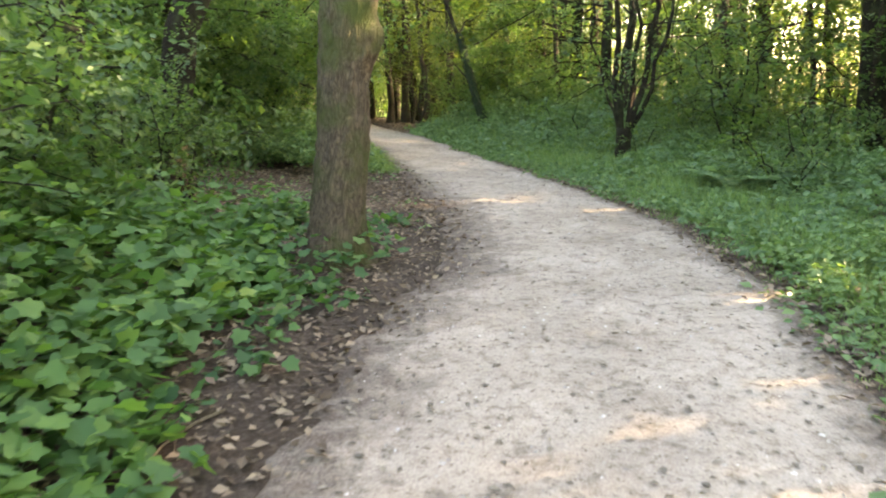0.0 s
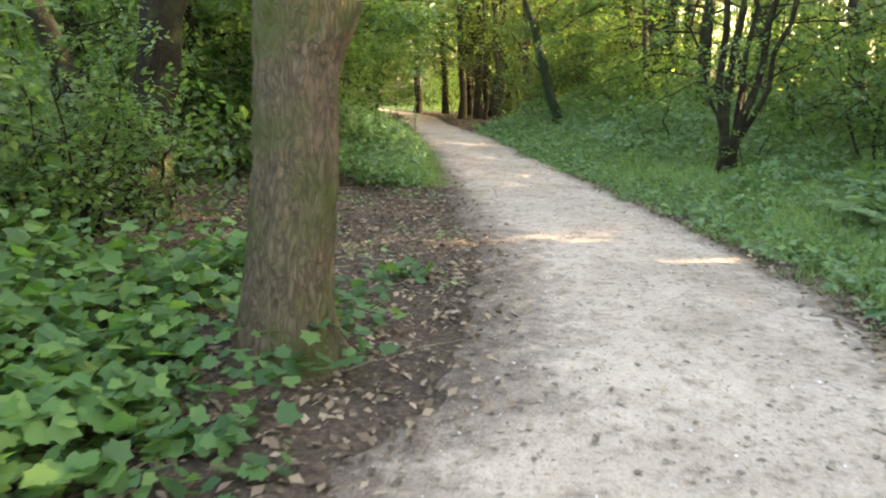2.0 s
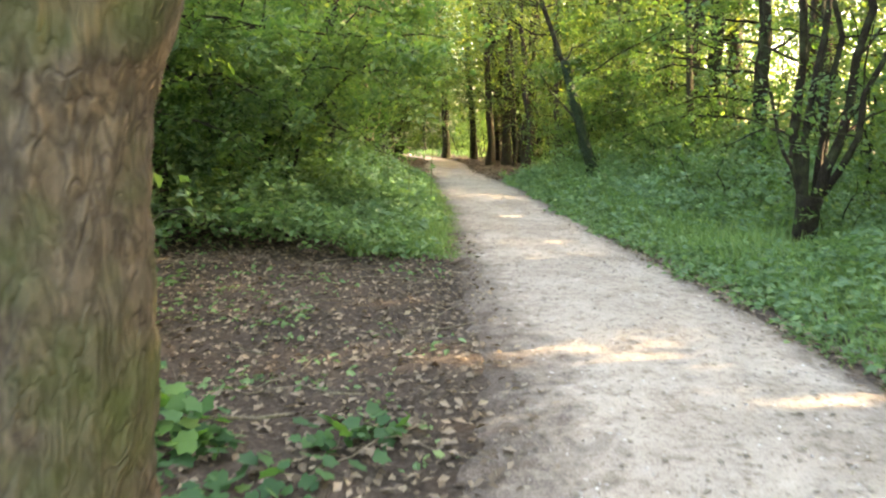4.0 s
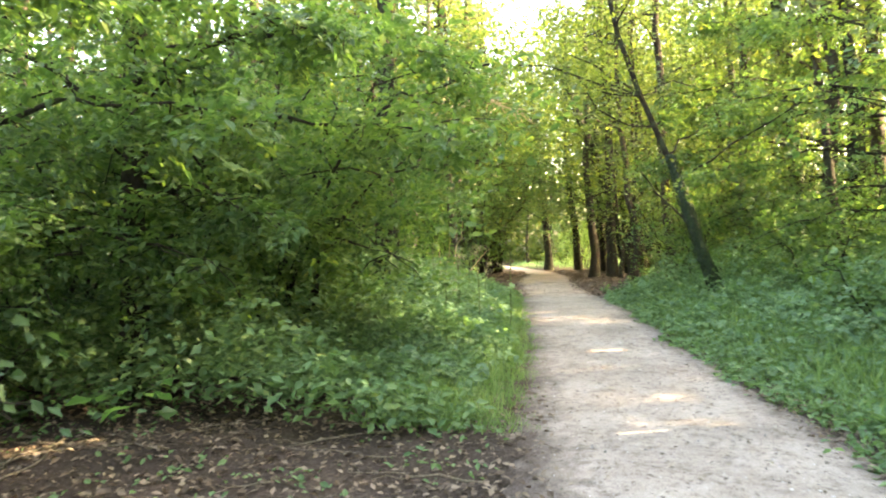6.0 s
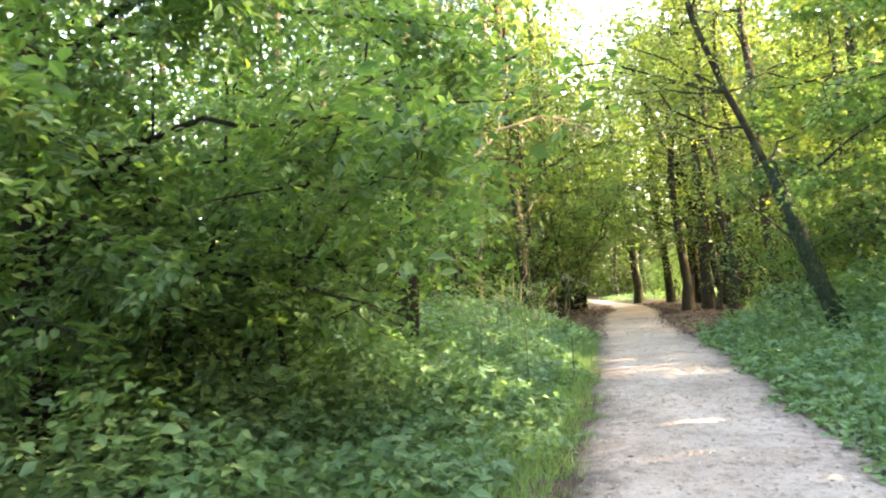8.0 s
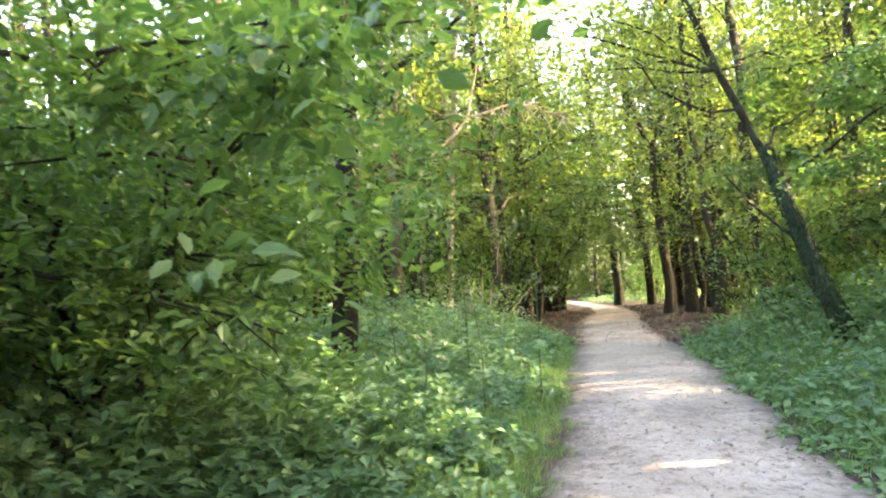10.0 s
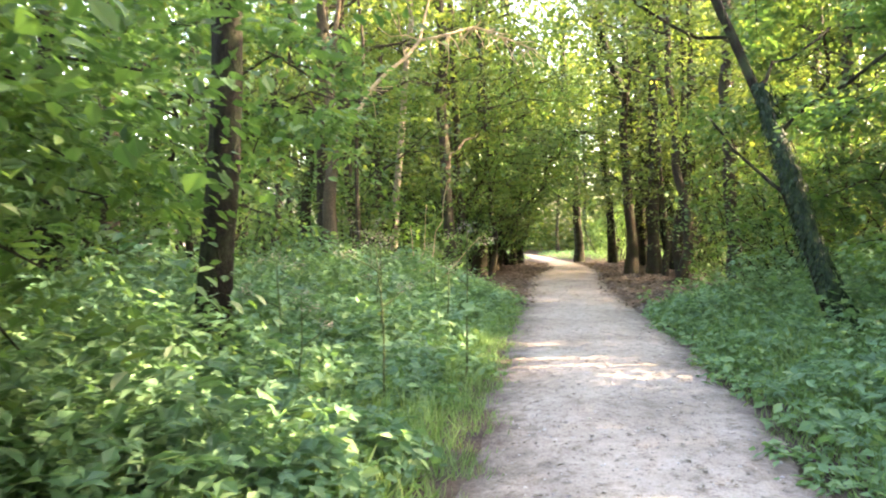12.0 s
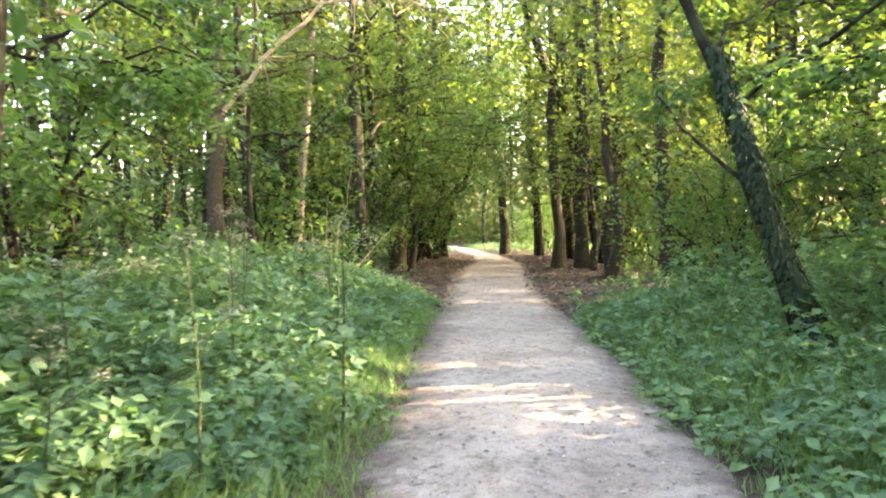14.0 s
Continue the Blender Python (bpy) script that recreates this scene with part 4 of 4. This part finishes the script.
def litter_layer(name, label, n, box, ok, size, mat, seed, on=None, flat=0.35):
    r = np.random.default_rng(seed)
    x, y = r.uniform(box[0], box[1], n), r.uniform(box[2], box[3], n)
    k = ok(x, y, r)
    x, y = x[k], y[k]
    pos = np.c_[x, y, on(x, y) + 0.006 if on else np.maximum(land(x, y), np.where((x > left_edge(y) - 0.2) & (x < right_edge(y) + 0.15), path_top(x, y), -9)) + r.uniform(0.01, 0.035, len(x))]
    along, up = scattered(len(x), 0.0, flat)
    along[:, 2] *= flat / 0.35
    ob = new(name, leaves(name, pos, along, up, r.uniform(size * 0.4, size, len(x)), mat))
    tagged(ob, label, "leaf litter", kind="stuff")


litter_layer("leaf_litter", "dry brown fallen leaves on bare dark soil", 52000, (-9, 4.5, 0, 15), lambda x, y, r: (x < left_edge(y) + 0.15 * r.normal(0, 1, len(x))) | ((x > right_edge(y) - 0.08 * abs(r.normal(0, 1, len(x)))) & (x < right_edge(y) + 0.9)), 0.085, DRY, 9)
litter_layer("leaf_litter", "brown fallen leaves on shaded soil beside far path", 26000, (-16, 2, 27, 52), lambda x, y, r: np.maximum(left_edge(y) - x, x - right_edge(y)) > -0.1 * abs(r.normal(0, 1, len(x))), 0.14, DRY, 19)
litter_layer("leaf_litter", "scattered crumbs of leaf and bark on gravel path", 52000, (-9, 2.6, 0.5, 36), lambda x, y, r: (x > left_edge(y)) & (x < right_edge(y)) & (r.uniform(0, 1, len(x)) < 0.3 + 0.65 * np.exp(-np.minimum(x - left_edge(y), right_edge(y) - x) / 0.3)), 0.06, CRUMB, 10, path_top, 0.1)


def pebbles():
    """Small stones pressed into the path."""
    n = 2600
    r = np.random.default_rng(12)
    y = r.uniform(0.8, 24, n)
    x = left_edge(y) + (right_edge(y) - left_edge(y)) * r.uniform(0.02, 0.98, n)
    tv = np.array([(1, 0, 0), (0, 1, 0), (-1, 0, 0), (0, -1, 0), (0, 0, 0.6), (0, 0, -0.6)])
    tf = np.array([(0, 1, 4), (1, 2, 4), (2, 3, 4), (3, 0, 4), (1, 0, 5), (2, 1, 5), (3, 2, 5), (0, 3, 5)])
    size = r.uniform(0.004, 0.014, n)
    v = np.c_[x, y, path_top(x, y)][:, None] + (tv[None] * (1 + 0.35 * r.normal(0, 1, (n, 6, 1)))) * size[:, None, None]
    f = tf[None] + (np.arange(n) * 6)[:, None, None]
    ob = new("pebbles", mesh_tris("pebbles", v.reshape(-1, 3), f.reshape(-1, 3), STONE))
    tagged(ob, "small pale stones pressed into gravel path", "pebbles", kind="stuff")


pebbles()


def build_twig(seed, length):
    root = thing("fallen_twig", (0, 0, 0), "bare fallen twig lying on brown leaf litter", "twig", "fallen twigs")
    a = line((-length / 2, 0, 0.012), (length / 2, 0.1 * length, 0.02), 8, 0.35, seed)
    a[:, 2] = 0.014 + 0.01 * np.abs(np.sin(np.arange(8)))
    part("stem", mesh_tris("stem", *tube(a, np.linspace(0.010, 0.004, 8), 5, 0.08, seed), BARK_PALE, True), root)
    for q, j in enumerate((3, 5)):
        b = line(a[j], a[j] + np.array([0.18, 0.16 * (-1) ** q, 0.015]) * length, 4, 0.3, seed + q)
        part("side_shoot", mesh_tris("side_shoot", *tube(b, np.linspace(0.005, 0.002, 4), 4, 0.05, q), BARK_PALE, True), root)
    return root


twigs = [build_twig(400, 0.9), build_twig(410, 0.5), build_twig(420, 1.3)]
strew(twigs, spread_spots(90, (-6.0, -0.2, 2.6, 13.4), 21, lambda x, y: 0.15 < off_path(x, y) and x < 0, 0.28), 22, 0.6, 1.2)


def build_umbel(seed, height):
    """A tall hedge-parsley stem with flat pale flower heads gone to seed."""
    r = np.random.default_rng(seed)
    root = thing("hogweed", (0, 0, 0), "tall hogweed stem with flat pale seed heads above herbs", "plant", "hogweeds")
    st = line((0, 0, -0.05), (0.05 * height, 0.02, height), 7, 0.1, seed)
    part("stem", mesh_tris("stem", *tube(st, np.linspace(0.011, 0.005, 7), 5, 0.03, seed), STEM, True), root)
    for k in range(3):
        top = st[-1 - k] + (np.zeros(3) if k == 0 else np.array([*r.normal(0, 0.14, 2), 0.12]))
        if k:
            b = line(st[-1 - k], top, 4, 0.1, seed + k)
            part("side_stem", mesh_tris("side_stem", *tube(b, np.linspace(0.006, 0.003, 4), 4, 0, k), STEM, True), root)
        n = 46
        a, d = r.uniform(0, 6.28, n), 0.11 * np.sqrt(r.uniform(0, 1, n)) * (1 - 0.2 * k)
        pos = top + np.c_[d * np.cos(a), d * np.sin(a), 0.03 - 3.0 * d * d + r.normal(0, 0.025, n)]
        along, up = scattered(n, 0.0, 0.4)
        tagged(part("flower_head", leaves("flower_head", pos, along, up, r.uniform(0.018, 0.034, n), BLOOM), root), kind="stuff")
    h = r.uniform(0.1, 0.6, 12) * height
    along, up = scattered(12, 0.3, 0.3)
    part("foliage", leaves("foliage", np.c_[np.interp(h, st[:, 2], st[:, 0]), np.zeros(12), h], along, up, r.uniform(0.07, 0.14, 12), LEAF_HERB, MAPLE), root)
    return root


umbels = [build_umbel(500, 1.35), build_umbel(510, 1.15), build_umbel(520, 1.55)]
strew(umbels, [(-2.75, 18.6), (-3.1, 17.9), (-3.6, 20.2), (-4.2, 21.5), (-3.9, 19.0), (-4.8, 22.6), (-4.4, 24.0), (-5.2, 20.6), (-5.6, 23.5), (-3.7, 22.4), (-4.9, 25.0), (-6.2, 24.6), (-2.6, 19.9)], 23, 0.85, 1.1)


def build_fern(seed):
    r = np.random.default_rng(seed)
    root = thing("fern", (0, 0, 0), "green arching fern among shaded woodland herbs", "fern", "ferns")
    for k in range(8):
        a = 6.28 * k / 8 + r.uniform(-0.2, 0.2)
        d = np.array([np.cos(a), np.sin(a), 0])
        s = np.linspace(0, 1, 16)[:, None]
        rib = d * 0.6 * s + np.array([0, 0, 1]) * (0.75 * s - 0.45 * s * s)
        pos = np.repeat(rib[2:], 2, 0)
        side = np.cross(d, (0, 0, 1.0))
        along = np.tile(np.vstack([side, -side]), (14, 1)) + 0.35 * d
        size = np.repeat(0.17 * np.sin(np.linspace(0.5, 2.9, 14)) + 0.02, 2)
        part("frond", leaves("frond", pos, along, np.tile((0, 0, 1.0), (28, 1)) + 0 * along, size, LEAF_HERB), root)
    return root


strew([build_fern(600), build_fern(610)], [(5.2, 10.6), (6.1, 9.4), (4.6, 12.4), (6.8, 11.4), (7.6, 10.0), (5.8, 13.2), (3.9, 10.2), (2.2, 20.4), (1.7, 18.6), (2.9, 22.0)], 24, 0.8, 1.3)


def build_dead_twig():
    root = thing("dead_sapling", on_land(-6.2, 27.2), "bleached bare dead sapling rising from herbs", "sapling")
    for k, (e, r0) in enumerate((((0.75, 0, 2.4), 0.022), ((1.4, 0.1, 1.35), 0.016), ((-0.1, 0.1, 1.6), 0.014), ((0.35, -0.1, 2.0), 0.012))):
        part("stem", mesh_tris("stem", *tube(line((0, 0, -0.05), e, 8, 0.2, 700 + k), np.linspace(r0, 0.005, 8), 5, 0.05, k), BARK_BLEACHED, True), root)


build_dead_twig()


def build_ivy():
    """Ivy leaves that clothe the leaning trunk."""
    n = 6000
    r = np.random.default_rng(801)
    s = r.uniform(0, 0.37, n)
    foot, top = np.array(on_land(1.0, 22.7)), np.array((-1.6, 23.9, 8.5))
    a = r.uniform(0, 6.28, n)
    out = np.c_[np.cos(a), np.sin(a), np.zeros(n)]
    pos = foot + (top - foot) * s[:, None] + out * ((0.055 + 0.08 * r.uniform(0, 1, n) ** 2) * (1.25 - 1.3 * s + 0.3 * np.sin(31 * s) * np.sin(a + 13 * s)))[:, None]
    ob = new("ivy", leaves("ivy", pos, out * 0.4 + np.array((0, 0, -1.0)), out + 0.3 * r.normal(0, 1, (n, 3)), r.uniform(0.04, 0.075, n), LEAF_IVY, OVAL))
    tagged(ob, "dark ivy leaves clothing leaning trunk", "ivy", kind="stuff")


build_ivy()


def soil_seedlings():
    """A few green shoots and grass blades over the bare soil."""
    herb_layer("undergrowth", "sparse green shoots on bare brown soil", 700, (-6.5, -0.3, 7.6, 13.4), lambda x, y: (x < left_edge(y) - 0.35) & (np.sin(2.1 * x + 1) * np.cos(1.7 * y) > -0.1), lambda x, y: 0.05 + 0.16 * np.clip((y - 11.3) / 1.6, 0, 1), 0.06, LEAF_HERB, 41, OVAL, 4)


soil_seedlings()

# larger leaves that stand out above the herb layer
herb_layer("undergrowth", "broad pale green leaves rising above nettles", 4200, (-8, -1.5, 14, 27), lambda x, y: left_glade(x, y) & (left_edge(y) - x > 0.7), lambda x, y: 1.08 * glade_height(x, y), 0.17, LEAF_HERB, 51, TRIO, 8)
herb_layer("undergrowth", "broad pale green leaves above verge herbs", 5200, (-1.5, 8, 5, 27), lambda x, y: right_verge(x, y) & (x - right_edge(y) > 0.3), lambda x, y: 1.15 * verge_height(x, y), 0.15, LEAF_HERB, 52, TRIO, 7)
# the light GRASS colour stands in for sunlight on this tuft
herb_layer("undergrowth", "small shoots beside path in light green imitating sun", 420, (2.4, 4.2, 3.4, 6.4), lambda x, y: x > right_edge(y) + 0.28, lambda x, y: 0.34 + 0 * x, 0.06, GRASS, 53, OVAL, 10)
grass_layer("grass", "long grass tuft at path edge, light green imitating sun", 1700, (2.4, 3.9, 3.2, 6.5), lambda x, y: x > right_edge(y) + 0.4 + 0.3 * np.abs(np.sin(3 * y)), lambda x, y: 0.27 + 0 * x, 54)

# ---- leaves cut away along the sun's direction, so flecks fall on chosen spots ----
FLECK_GAPS = [(-0.37, 8.35, 0.20), (0.24, 13.5, 0.20), (0.9, 9.6, 0.16), (1.72, 9.05, 0.16), (2.06, 5.4, 0.15), (1.97, 4.4, 0.12), (0.82, 3.0, 0.10), (-1.06, 11.3, 0.22), (0.0, 13.0, 0.14), (-4.85, 11.8, 0.24), (-0.75, 17.4, 0.09), (-0.4, 18.05, 0.08), (2.75, 5.3, 0.3), (-4.9, 9.9, 0.2)]


def open_gaps():
    to = np.array(SUN_TO)
    for ob in [o for o in bpy.data.objects if o.type == "MESH" and o.name.split(".")[0] in ("crown", "foliage", "undergrowth", "grass", "far_woods")]:
        m, p = ob.matrix_basis.copy(), ob
        while p.parent:
            m = p.parent.matrix_basis @ p.matrix_parent_inverse @ m
            p = p.parent
        me = ob.data
        co = np.empty(len(me.vertices) * 3, np.float32)
        me.vertices.foreach_get("co", co)
        co = co.reshape(-1, 3)
        mw = np.array(m)
        lo, hi = co.min(0), co.max(0)
        hub = mw[:3, :3] @ ((lo + hi) / 2) + mw[:3, 3] - np.array([(x, y, 0.03) for x, y, r in FLECK_GAPS])
        hub -= (hub @ to)[:, None] * to
        if np.linalg.norm(hub, axis=1).min() > 0.5 * np.linalg.norm(hi - lo) * m.to_scale().x + 0.4:
            continue
        tri = np.empty(len(me.polygons) * 3, np.int32)
        me.polygons.foreach_get("vertices", tri)
        tri = tri.reshape(-1, 3)
        mid = co[tri].mean(1) @ mw[:3, :3].T + mw[:3, 3]
        shut = np.zeros(len(tri), bool)
        for x, y, r in FLECK_GAPS:
            rel = mid - np.array((x, y, 0.03))
            far = rel @ to
            shut |= (far > 0.25) & (np.linalg.norm(rel - far[:, None] * to, axis=1) < r)
        if shut.any():
            keep = tri[~shut]
            used, idx = np.unique(keep, return_inverse=True)
            ob.data = mesh_tris(me.name, co[used], idx.reshape(-1, 3), me.materials[0])


open_gaps()
